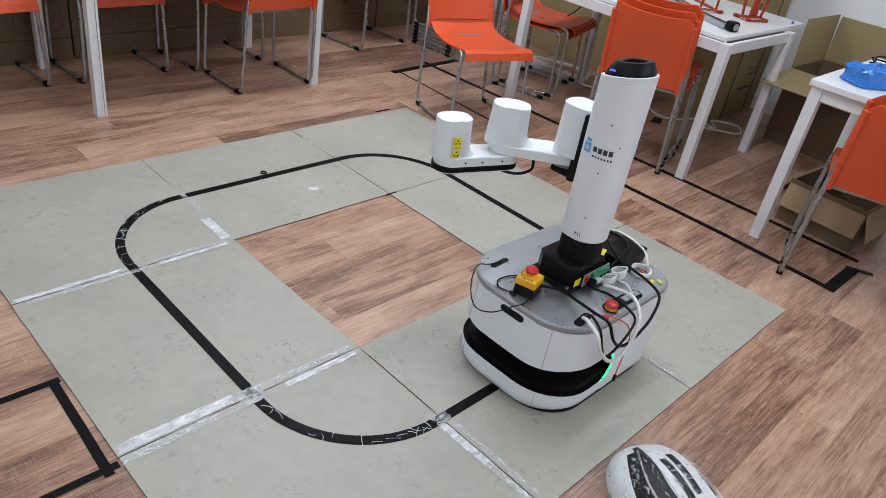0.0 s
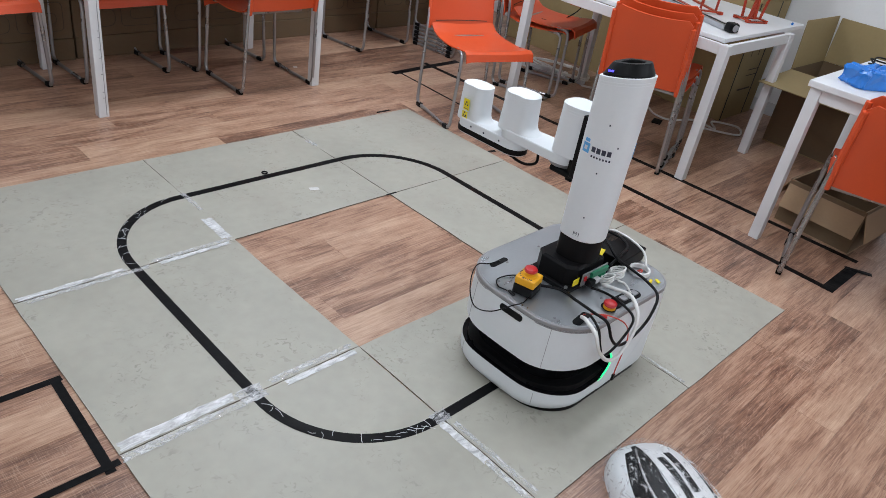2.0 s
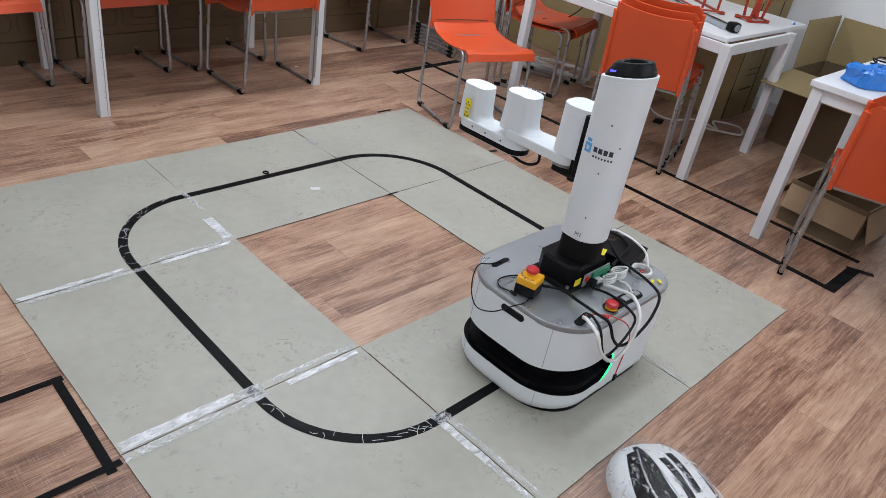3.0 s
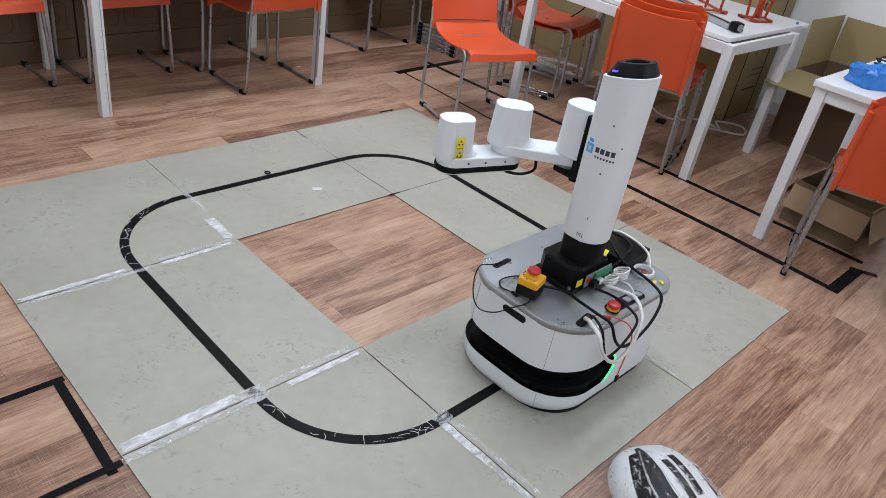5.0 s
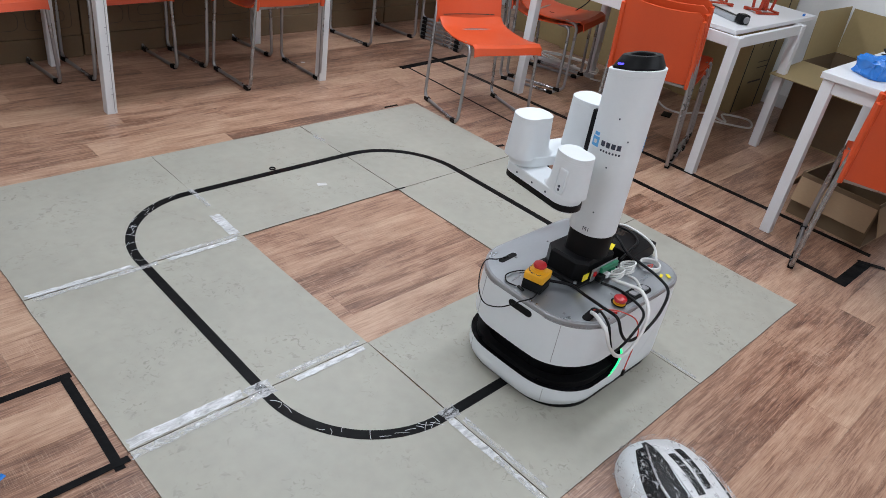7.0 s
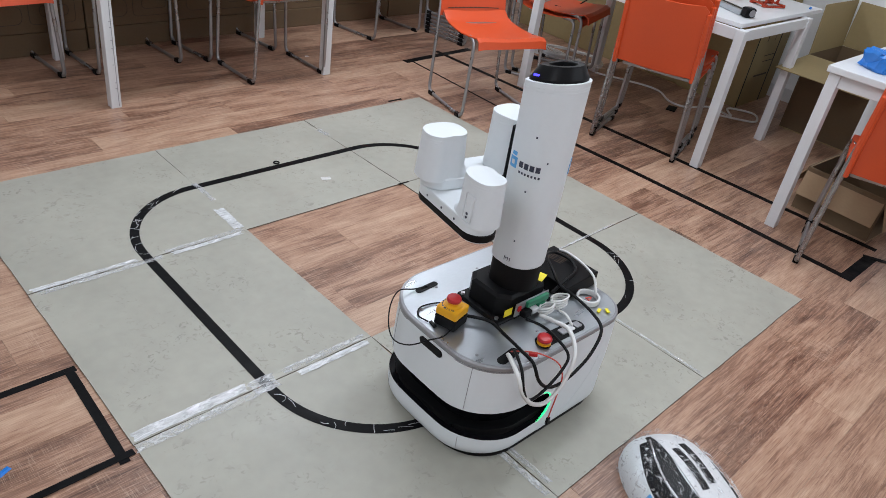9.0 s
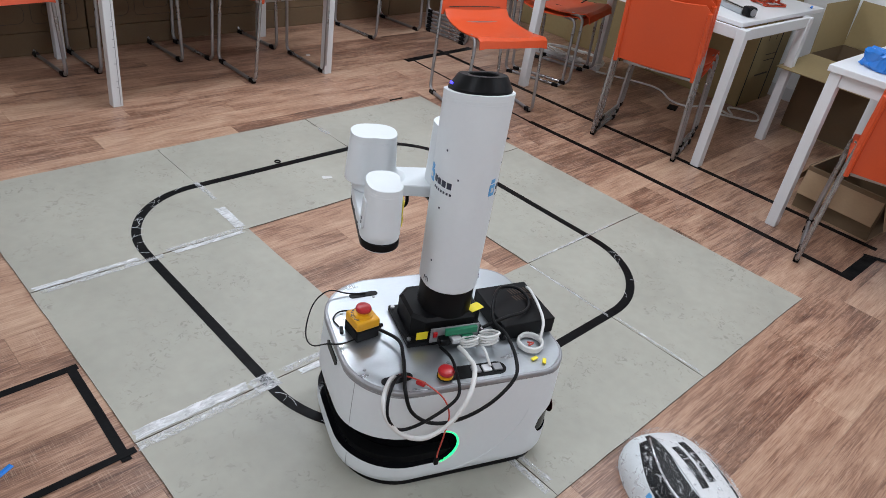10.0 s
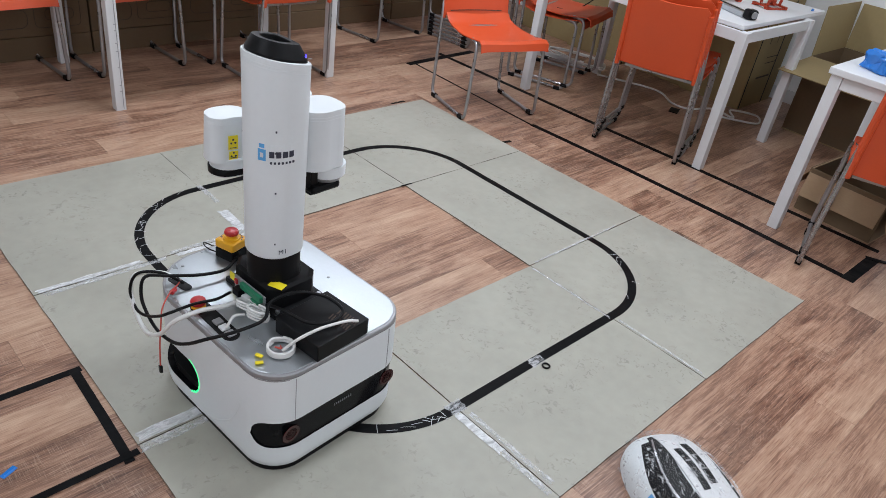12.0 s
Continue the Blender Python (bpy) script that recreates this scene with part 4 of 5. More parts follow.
part("deck_rim", loft(bmesh.new(), [deck_ring(1.0, 0.328), deck_ring(1.0, 0.3315), deck_ring(0.992, 0.332), deck_ring(0.992, 0.3335), deck_ring(1.0, 0.334), deck_ring(1.0, 0.344), deck_ring(0.992, 0.3465), deck_ring(0.974, 0.3465)]), M_RIM, robot, "grey metal rim round the deck", smooth=True)
deck = part("deck_plate", loft(bmesh.new(), [deck_ring(0.972, 0.336), deck_ring(0.972, 0.3475), deck_ring(0.969, 0.3481)]), M_ALU, robot, "brushed aluminium deck plate")
ZD = 0.3036
for x, y in ((0.24, 0.10), (0.10, 0.20), (0.24, -0.13), (0.13, -0.19), (-0.05, -0.2), (0.16, 0.17), (0.02, 0.12), (0.17, -0.06)):
    part("screw", turned([(0.0, 0), (0.005, 0), (0.004, 0.002), (0, 0.002)], 8), M_RIM, deck).matrix_local = pose(x, y, ZD)


def slot(name, m, lx, ly, parent, material=None, z=0.0015):
    pts = []
    r = min(lx, ly) / 2
    for cx, a0 in ((lx / 2 - r, -90), (-lx / 2 + r, 90)):
        pts += [(cx + r * math.cos(radians(a0 + 180 * k / 10)), r * math.sin(radians(a0 + 180 * k / 10))) for k in range(11)]
    ob = part(name, loft(bmesh.new(), [[(x, y, 0) for x, y in pts], [(x, y, z) for x, y in pts]]), material or M_BLACK, parent)
    ob.matrix_local = m
    return ob


slot("cable_slot", pose(0.156, -0.205, ZD, 0, 0, 3), 0.085, 0.020, deck)
slot("cable_slot", pose(0.170, 0.150, ZD, 0, 0, 8), 0.085, 0.028, deck)
well = slot("connector_well", pose(-0.030, 0.164, ZD, 0, 0, -2), 0.19, 0.046, deck)
for k in range(3):
    part("connector", box((-0.012, -0.012, 0.0), (0.012, 0.012, 0.006), 0.002), (M_RIM, M_TABLE, M_RIM)[k], well).matrix_local = pose(-0.01 - 0.03 * k, 0, 0.0015)
slot("grip_hole", pose(0.2735, -0.023, 0.312, 0, 88, 0) @ pose(0, 0, 0, 0, 0, 90), 0.088, 0.022, robot, z=0.008)
for s in (-1, 1):
    for z0, z1 in ((0.188, 0.328), (0.032, 0.086)):
        pts = [shell(0.2758, s * 0.149, z0 + (z1 - z0) * q / 4, -0.0004) for q in range(5)]
        part("panel_seam", tube(pts, 0.0008, 4), M_RIM, robot)
    pts = [shell(-AL + 0.0016, s * 0.155, z, -0.0004) for z in (0.195, 0.22, 0.25, 0.29, 0.328)]
    part("panel_seam", tube(pts, 0.0008, 4), M_RIM, robot)
    part("side_crease", tube(smooth_path([shell(x_, s * AW, z_, 0.0012) for x_, z_ in ((0.04, 0.04), (0.0, 0.046), (-0.065, 0.072), (-0.125, 0.118), (-0.162, 0.175), (-0.178, 0.225))], 5), 0.0024, 6), M_WHITE, robot, smooth="all")
    # light crescent at the end of the sensor slot
    pts = []
    for k in range(15):
        a = radians(-80 + 160 * k / 14)
        xk = XE + 0.054 * (1 - math.cos(a)) - 0.001
        pts.append(shell(xk, s * AW, 0.141 + 0.057 * math.sin(a), 0.0022))
    part("light_ring", tube(pts, 0.0030, 8), M_LED, robot, "glowing green light ring at the end of the slot", smooth="all")
    part("tail_light", turned([(0.0, 0), (0.026, 0), (0.026, 0.001), (0.018, 0.001), (0.018, 0.0), (0, 0)], 20), M_TAIL, rear_win).matrix_local = pose(-AL + XO + 0.0028, s * 0.165 + YO, 0.150, 0, -90)
for k in range(9):
    part("vent_dot", box((-0.001, -0.0012, -0.003), (0.001, 0.0012, 0.003)), M_RIM, rear_win).matrix_local = pose(-AL + XO + 0.0022, -0.03 + 0.007 * k + YO, 0.165)

# mast on a black base block
BX, BY = -0.007, -0.040
MX, MY = -0.0145, -0.022
base = part("mast_base", box((BX - 0.115, BY - 0.085, ZD), (BX + 0.115, BY + 0.085, ZD + 0.016), 0.003), M_BLACK, robot, "black base block under the mast")
bm = bmesh.new()
rg = []
for z, r in ((ZD + 0.016, 0.0), (ZD + 0.075, 0.0), (ZD + 0.083, 0.008)):
    rg.append([(BX + sx * (0.100 - r) - (sx * c1), BY + sy * (0.080 - r) - (sy * c2), z) for sx, sy, c1, c2 in
               ((1, -1, 0.03, 0), (1, -1, 0, 0.03), (1, 1, 0, 0.03), (1, 1, 0.03, 0), (-1, 1, 0.03, 0), (-1, 1, 0, 0.03), (-1, -1, 0, 0.03), (-1, -1, 0.03, 0))])
part("base_housing", loft(bm, rg), M_BLACK, base)
for sx in (-1, 1):
    for sy in (-1, 1):
        part("bolt", turned([(0.0, 0), (0.006, 0), (0.006, 0.006), (0, 0.006)], 8), M_STEEL, base).matrix_local = pose(BX + sx * 0.107, BY + sy * 0.07, ZD + 0.016)
R_M, MA, MB, MC = 0.0875, 0.078, 0.0725, 0.0705


def oval(bm):
    """Draws the round section into the mast's own: round on one side, flat with soft corners towards the rail, a little slimmer at its foot, its top cut at a slant."""
    for v in bm.verts:
        dx, dy = v.co.x - MX, v.co.y - MY
        r = math.hypot(dx, dy)
        if r < 1e-6:
            continue
        c, q = abs(dx) / r, abs(dy) / r
        n, b = (2, MB) if dy > 0 else (4, MC)
        k = ((c / MA) ** n + (q / b) ** n) ** (-1 / n) / R_M
        k *= 1 - 0.06 * min(1.0, max(0.0, (0.990 - v.co.z) / 0.55))
        v.co.x, v.co.y = MX + dx * k, MY + dy * k
        v.co.z += 0.20 * dy * k * min(1.0, max(0.0, (v.co.z - 0.90) / 0.05))
    return bm


part("neck", oval(turned([(0.082, ZD + 0.08), (0.082, 0.470), (0.08, 0.474)], 40, cx=MX, cy=MY)), M_BLACK, robot, smooth=True)
mast = part("mast", oval(turned([(R_M - 0.002, 0.465), (R_M, 0.468), (R_M, 0.968), (R_M - 0.0008, 0.9683), (R_M - 0.0008, 0.9693), (R_M, 0.9696), (R_M, 0.976), (R_M - 0.0008, 0.9763), (R_M - 0.0008, 0.9773), (R_M, 0.9776), (R_M, 0.990), (R_M - 0.002, 0.991), (R_M - 0.02, 0.991)], 56, cx=MX, cy=MY)), M_WHITE, robot, "white cylindrical mast", smooth=True)
cap = part("cap", oval(turned([(0.0785, 0.987), (0.0785, 0.997), (0.0765, 1.000), (0.061, 1.026), (0.058, 1.029), (0.039, 1.029), (0.037, 1.027), (0.035, 1.016), (0.0, 1.016)], 48, cx=MX, cy=MY)), M_BLACK, mast, "black mast cap with a round hollow", smooth=True)


def on_mast(name, az, z, w, h, material, lift=0.0012, parent=None, radius=R_M, n=8):
    """A curved patch on the mast: azimuth in degrees, width along the curve."""
    bm = bmesh.new()
    da = w / radius
    r1 = radius + lift
    rings = []
    for k in range(n + 1):
        a = radians(az) + da * (k / n - 0.5)
        c, s = math.cos(a), math.sin(a)
        rings.append([(MX + c * (radius - 0.001), MY + s * (radius - 0.001), z), (MX + c * r1, MY + s * r1, z), (MX + c * r1, MY + s * r1, z + h), (MX + c * (radius - 0.001), MY + s * (radius - 0.001), z + h)])
    loft(bm, rings)
    bmesh.ops.recalc_face_normals(oval(bm), faces=bm.faces)
    return part(name, bm, material, parent or mast)


# stickers: drawn shapes, a blue figure and plain dark bars
def sticker(az, dz=0.0):
    st = on_mast("sticker", az + 4, 0.756 + dz, 0.118, 0.058, M_WHITE, 0.0004)
    d = math.degrees(1 / R_M)
    on_mast("mark", az - 0.047 * d, 0.770 + dz, 0.024, 0.030, M_LOGOBLUE, 0.0016, st)
    on_mast("mark", az - 0.047 * d, 0.804 + dz, 0.016, 0.010, M_LOGOBLUE, 0.0016, st)
    on_mast("mark", az - 0.047 * d, 0.779 + dz, 0.010, 0.012, M_STICKER, 0.0022, st)
    for k in range(4):
        on_mast("mark", az + (-0.018 + 0.019 * k) * d, 0.780 + dz, 0.014, 0.016, M_LOGODARK, 0.0016, st, n=2)
    for k in range(7):
        on_mast("mark", az + (-0.020 + 0.011 * k) * d, 0.763 + dz, 0.006, 0.006, M_LOGODARK, 0.0014, st, n=2)


sticker(7, -0.018)
sticker(154, -0.02)


def lettering(text, size, material, parent, m, name="lettering"):
    """Raised letters in the plane of m, centred."""
    cu = bpy.data.curves.new(name, "FONT")
    cu.body, cu.size, cu.extrude, cu.align_x, cu.align_y = text, size, 0.0003, "CENTER", "CENTER"
    tmp = new(name, cu)
    me = bpy.data.meshes.new_from_object(tmp.evaluated_get(bpy.context.evaluated_depsgraph_get()))
    bpy.data.objects.remove(tmp)
    bpy.data.curves.remove(cu)
    me.materials.append(material)
    ob = new(name, me)
    ob.parent = parent
    ob.matrix_local = m
    return ob


for az in (10, 166):
    rm = 0.0779 * 0.946 + 0.0012
    lettering("M1", 0.019, M_LOGODARK, mast, pose(MX + rm * math.cos(radians(az)), MY + rm * math.sin(radians(az)), 0.487, 90, 0, az + 90), "model_mark")
for az, zs in ((17, (0.548, 0.70, 0.853)), (48, (0.79,)), (150, (0.51, 0.66, 0.77, 0.825))):
    for z in zs:
        on_mast("screw_hole", az, z, 0.005, 0.005, M_LOGODARK, 0.0008, n=2)
for az in (-22, 222):
    on_mast("status_light", az, 1.003, 0.018, 0.005, M_BLUELED, 0.0016, radius=0.0745)

# controls and boxes on the deck
def estop(m, yellow, name, label):
    e = part(name, box((-0.034, -0.034, 0), (0.034, 0.034, 0.034), 0.004) if yellow else turned([(0.022, 0.0), (0.022, 0.003)], 20), M_BLACK, robot, label)
    e.matrix_local = m
    z = 0.003
    if yellow:
        part("cover", box((-0.034, -0.034, 0.0345), (0.034, 0.034, 0.062), 0.005), M_YELLOW, e)
        part("collar", turned([(0.026, 0.062), (0.025, 0.066), (0.016, 0.067), (0.015, 0.073)], 24), M_YELLOW, e, smooth=True)
        for k in range(8):
            a = radians(200 + 20 * k)
            part("mark", box((-0.002, -0.003, 0), (0.002, 0.003, 0.0006)), M_LOGODARK, e).matrix_local = pose(0.030 * math.cos(a), 0.030 * math.sin(a), 0.0622, 0, 0, math.degrees(a))
        lettering("STOP", 0.0125, M_LOGODARK, e, pose(0.0, 0.0, 0.0623) @ pose(0.0, 0.0, 0.0, 0, 0, 100) @ pose(0, -0.0285, 0))
        part("gland", turned([(0.009, 0), (0.009, 0.014), (0.006, 0.018), (0.005, 0.024)], 14), M_BLACK, e).matrix_local = pose(-0.033, 0.012, 0.016, 0, -90)
        z = 0.071
    else:
        part("collar", turned([(0.020, 0.003), (0.020, 0.006), (0.014, 0.007), (0.013, 0.010)], 24), M_YELLOW, e, smooth=True)
        z = 0.007
    part("button", turned([(0.013, z), (0.013, z + 0.004), (0.020, z + 0.006), (0.0215, z + 0.012), (0.019, z + 0.017), (0.012, z + 0.0195), (0.0, z + 0.020)], 26), M_RED, e, "red mushroom button", smooth=True)
    return e


estop(pose(0.208, -0.043, ZD, 0, 0, 14), True, "emergency_stop_box", "yellow and black emergency stop box")
estop(pose(0.047, 0.168, ZD + 0.0016, 0, 0, 0), False, "emergency_stop", "red emergency stop button in the deck")

ctrl = part("control_box", box((-0.082, -0.09, 0), (0.082, 0.09, 0.05), 0.003), M_BLACK, robot, "black metal controller box")
ctrl.matrix_local = pose(-0.236, -0.024, ZD, 0, 0, 3)
for i in range(2):
    for k in range(8):
        part("vent", box((-0.002, -0.012, 0), (0.002, 0.012, 0.0006)), M_GAP, ctrl).matrix_local = pose(-0.01 - 0.009 * k, -0.05 + 0.03 * i, 0.0502, 0, 0, 15)
board = part("connector_panel", box((-0.07, 0, 0), (0.07, 0.004, 0.045), 0.001), M_RIM, robot, "connector panel with a green circuit board")
board.matrix_local = pose(-0.02, 0.049, ZD + 0.016)
part("circuit_board", box((-0.06, 0.004, 0.024), (0.03, 0.014, 0.042)), M_PCB, board)
part("terminal", box((-0.05, 0.004, 0.006), (-0.02, 0.018, 0.02), 0.002), M_PCB, board)
part("plug", box((0.02, 0.004, 0.0), (0.05, 0.026, 0.022), 0.003), M_BLACK, board)
part("plug", box((-0.015, 0.004, 0.0), (0.012, 0.024, 0.016), 0.003), M_TABLE, board)
part("red_switch", box((0.052, 0.004, 0.02), (0.064, 0.010, 0.036), 0.002), M_RED, board)
part("warning_label", box((-0.016, 0, -0.012), (0.016, 0.0012, 0.012)), M_LABEL, robot, "yellow warning label").matrix_local = pose(0.07, 0.043, ZD + 0.036)
part("warning_label", box((-0.022, -0.014, 0), (0.022, 0.014, 0.0012)), M_LABEL, robot, "yellow warning label").matrix_local = pose(-0.088, 0.012, ZD + 0.084, 0, 0, 20)


def cable(pts, r, material, label, closed=False, k=7):
    return part("cable", tube(smooth_path(pts, k, closed), r, 8, closed), material, robot, label, smooth="all")


# loops that hang over the left side
cable([(0.17, -0.035, 0.32), (0.13, 0.03, 0.325), (0.14, 0.10, 0.33), (0.165, 0.18, 0.345), (0.185, 0.24, 0.355), (0.172, 0.262, 0.305), (0.128, 0.266, 0.262), (0.074, 0.268, 0.248), (0.008, 0.266, 0.258), (-0.055, 0.262, 0.293), (-0.112, 0.24, 0.335), (-0.14, 0.18, 0.345), (-0.15, 0.10, 0.352), (-0.125, 0.06, 0.375), (-0.15, 0.0, 0.395), (-0.20, -0.06, 0.385), (-0.26, -0.07, 0.37), (-0.275, -0.02, 0.365), (-0.24, 0.03, 0.366), (-0.17, 0.05, 0.37), (-0.10, 0.055, 0.35)], 0.0048, M_CABLE, "black cable looping over the deck edge")
cable([(0.03, 0.08, 0.325), (0.02, 0.13, 0.33), (0.03, 0.19, 0.335), (0.045, 0.25, 0.325), (0.079, 0.266, 0.300), (0.148, 0.27, 0.263), (0.20, 0.268, 0.256), (0.230, 0.264, 0.30), (0.224, 0.24, 0.345), (0.19, 0.19, 0.345), (0.15, 0.15, 0.315)], 0.0042, M_CABLE, "black cable looping over the deck edge")
cable([(-0.02, 0.09, 0.325), (-0.022, 0.14, 0.335), (-0.015, 0.20, 0.345), (0.018, 0.255, 0.315), (0.062, 0.272, 0.255), (0.126, 0.276, 0.218), (0.186, 0.272, 0.237), (0.231, 0.262, 0.292), (0.236, 0.24, 0.335), (0.205, 0.185, 0.335), (0.18, 0.155, 0.318)], 0.0062, M_WCABLE, "thick white cable looping over the deck edge")
cable([(0.165, 0.15, 0.318), (0.14, 0.175, 0.325), (0.115, 0.21, 0.33), (0.085, 0.25, 0.315), (0.07, 0.266, 0.272), (0.075, 0.27, 0.215), (0.083, 0.27, 0.15), (0.084, 0.27, 0.125)], 0.0020, M_RCABLE, "thin red cable hanging down the side")
part("red_plug", box((-0.012, -0.006, -0.005), (0.012, 0.006, 0.005), 0.002), M_RED, robot).matrix_local = pose(0.125, 0.195, 0.323, 0, 10, -55)
part("cable_end", box((-0.006, -0.004, -0.012), (0.006, 0.004, 0.012), 0.002), M_BLACK, robot).matrix_local = pose(0.084, 0.270, 0.115)
# white coils
for cx, cy, r0, n in ((-0.105, 0.085, 0.030, 4), (-0.05, 0.085, 0.026, 3)):
    cable([(cx + (r0 - 0.002 * (k % 3)) * math.cos(k * math.pi / 4), cy + (r0 - 0.003 * (k % 4)) * math.sin(k * math.pi / 4), ZD + 0.006 + 0.0022 * k / 2 + 0.012 * (1 + math.sin(k * math.pi / 4))) for k in range(8 * n)], 0.0032, M_WCABLE, "coiled white cable on the deck", k=3)
cable([(-0.08, 0.11, 0.33), (-0.075, 0.14, 0.335), (-0.08, 0.165, 0.312)], 0.004, M_WCABLE, "short white cable into the well")
cable([(-0.229 + (0.034 - 0.001 * (k % 2)) * math.cos(k * math.pi / 4), 0.104 + 0.034 * math.sin(k * math.pi / 4), ZD + 0.006 + 0.0035 * (k // 8)) for k in range(32)], 0.004, M_WCABLE, "thick coil of white cable", k=3)
cable([(-0.25, 0.115, 0.325), (-0.272, 0.08, 0.36), (-0.285, 0.02, 0.372), (-0.298, -0.05, 0.368), (-0.305, -0.085, 0.356)], 0.0042, M_WCABLE, "white cable over the controller box")
for dx, dy, a in ((0.0, 0.06, 20), (-0.022, 0.075, 60)):
    part("yellow_tag", box((-0.010, -0.005, 0), (0.010, 0.005, 0.004), 0.001), M_LABEL, robot).matrix_local = pose(-0.215 + dx, 0.10 + dy, ZD + 0.003, 0, 0, a)
cable([(-0.23, 0.10, ZD + 0.006), (-0.22, 0.115, ZD + 0.012), (-0.235, 0.11, ZD + 0.014), (-0.222, 0.10, ZD + 0.01)], 0.0022, M_RCABLE, "red wires in the coil")
# thin antenna cable at the front right
cable([(0.15, -0.205, ZD + 0.004), (0.20, -0.212, ZD + 0.006), (0.255, -0.215, ZD + 0.02), (0.30, -0.195, 0.305), (0.326, -0.165, 0.262), (0.336, -0.125, 0.24), (0.332, -0.065, 0.262), (0.31, -0.012, 0.308), (0.275, 0.0, 0.312), (0.235, -0.01, 0.312)], 0.0020, M_CABLE, "thin black cable over the front edge")
cable([(0.262, -0.075, ZD + 0.004), (0.268, -0.11, ZD + 0.004), (0.24, -0.135, ZD + 0.006), (0.18, -0.125, ZD + 0.004), (0.15, -0.09, ZD + 0.004), (0.165, -0.05, 0.312)], 0.0022, M_CABLE, "thin black cable with a loose plug")
part("loose_plug", box((-0.014, -0.005, 0), (0.014, 0.005, 0.006), 0.0015), M_BLACK, robot).matrix_local = pose(0.258, -0.06, ZD, 0, 0, 80)

# ---- arm ----
JX, JY = -0.032, -0.179
L1, L2 = 0.198, 0.194


def bean(l0, l1, w, pinch, n=36):
    """A rounded long shape along x from -l0 to l1, with one side drawn in."""
    pts = []
    for i in range(n):
        a = 2 * math.pi * i / n
        x = math.cos(a)
        y = math.sin(a)
        px = (l1 if x > 0 else l0) * abs(x) ** 0.85 * (1 if x > 0 else -1)
        py = w * abs(y) ** 0.8 * (1 if y > 0 else -1)
        py *= 1 - pinch * math.exp(-((px / (0.5 * (l0 + l1))) / 0.35) ** 2) * (1 if y > 0 else 0)
        pts.append((px, py))
    return pts


def housing(bm, cx, z0, z1, l0, l1, w, pinch=0.14, taper=0.16, foot=None, mi=0):
    """A tall tapering cover; foot: how far its base flares out along the link, (towards -x, towards +x)."""
    rings = []
    pl = bean(l0, l1, w, pinch)
    for f in (0.0, 0.04, 0.10, 0.18, 0.3, 0.5, 0.7, 0.86, 0.863, 0.869, 0.872, 0.91, 0.913, 0.919, 0.922, 0.994, 1.0):
        s = 1 + taper * (1 - f)
        if f in (0.863, 0.869, 0.913, 0.919):
            s -= 0.008
        if f == 1.0:
            s -= 0.012
        fl = math.exp(-f * 14)
        e0, e1 = (foot or (0, 0))
        rings.append([(cx + px * s + (fl * e1 * max(0, px / l1) if px > 0 else -fl * e0 * max(0, -px / l0)), py * s, z0 + (z1 - z0) * f) for px, py in pl])
    return loft(bm, rings, mi=mi)


def bar(bm, x0, x1, w0, w1, z0, z1, mi=0, n=14):
    """A flat link with round ends."""
    pts = [(x1 + w1 * math.cos(radians(-90 + 180 * k / n)), w1 * math.sin(radians(-90 + 180 * k / n))) for k in range(n + 1)]
    pts += [(x0 + w0 * math.cos(radians(90 + 180 * k / n)), w0 * math.sin(radians(90 + 180 * k / n))) for k in range(n + 1)]
    return loft(bm, [[(x, y, z0) for x, y in pts], [(x, y, z1 - 0.003) for x, y in pts], [(x * 1.0, y * 0.96, z1) for x, y in pts]], mi=mi)


# carriage fixed on the mast's right side
part("mast_rail", box((MX - 0.045, MY - MC - 0.020, 0.632), (MX + 0.040, MY - MC + 0.006, 0.84), 0.004), M_BLACK, robot, "black vertical rail on the mast")
car = part("carriage", box((JX - 0.045, JY - 0.02, 0.618), (JX + 0.045, JY + 0.075, 0.640), 0.008), M_BLACK, robot, "black arm carriage bracket")
part("bracket_side", box((JX - 0.03, JY + 0.045, 0.61), (JX + 0.04, JY + 0.07, 0.72), 0.004), M_BLACK, car)
ab = part("arm_shoulder", housing(bmesh.new(), 0, 0.688, 0.849, 0.046, 0.080, 0.056, 0.10, 0.06), M_WHITE, robot, "white shoulder cover of the arm", smooth=True)
ab.matrix_local = pose(JX, JY + 0.012, 0, 0, 0, 90)

bm = bmesh.new()
bar(bm, 0, L1, 0.056, 0.050, 0.655, 0.686)
housing(bm, L1, 0.680, 0.807, 0.056, 0.061, 0.048, 0.16, 0.13, foot=(0.05, 0.0))
upper_arm = part("upper_arm", bm, M_WHITE, robot, "white upper arm link with its joint cover", smooth=True)
part("joint_collar", turned([(0.044, 0.640), (0.048, 0.6545)], 28), M_RIM, upper_arm, smooth=True)
for x, y in ((0.05, -0.0545), (0.13, -0.0525)):
    part("screw_hole", turned([(0.0, 0), (0.004, 0), (0.004, 0.0006), (0, 0.0006)], 10), M_LOGODARK, upper_arm).matrix_local = pose(x, y - 0.003, 0.671, 90)
part("screw_hole", turned([(0.0, 0), (0.0035, 0), (0.0035, 0.0008), (0, 0.0008)], 10), M_LOGODARK, upper_arm).matrix_local = pose(L1, -0.0575, 0.73, 90)
pts = [(L1 - 0.10, 0, 0.640), (L1 - 0.10, 0.0, 0.60), (L1 - 0.06, 0.0, 0.578), (L1 - 0.01, 0.0, 0.580), (L1 + 0.01, 0, 0.60)]
part("hose", tube(smooth_path(pts, 7), 0.005, 8), M_CABLE, upper_arm, "black hose under the elbow", smooth="all")

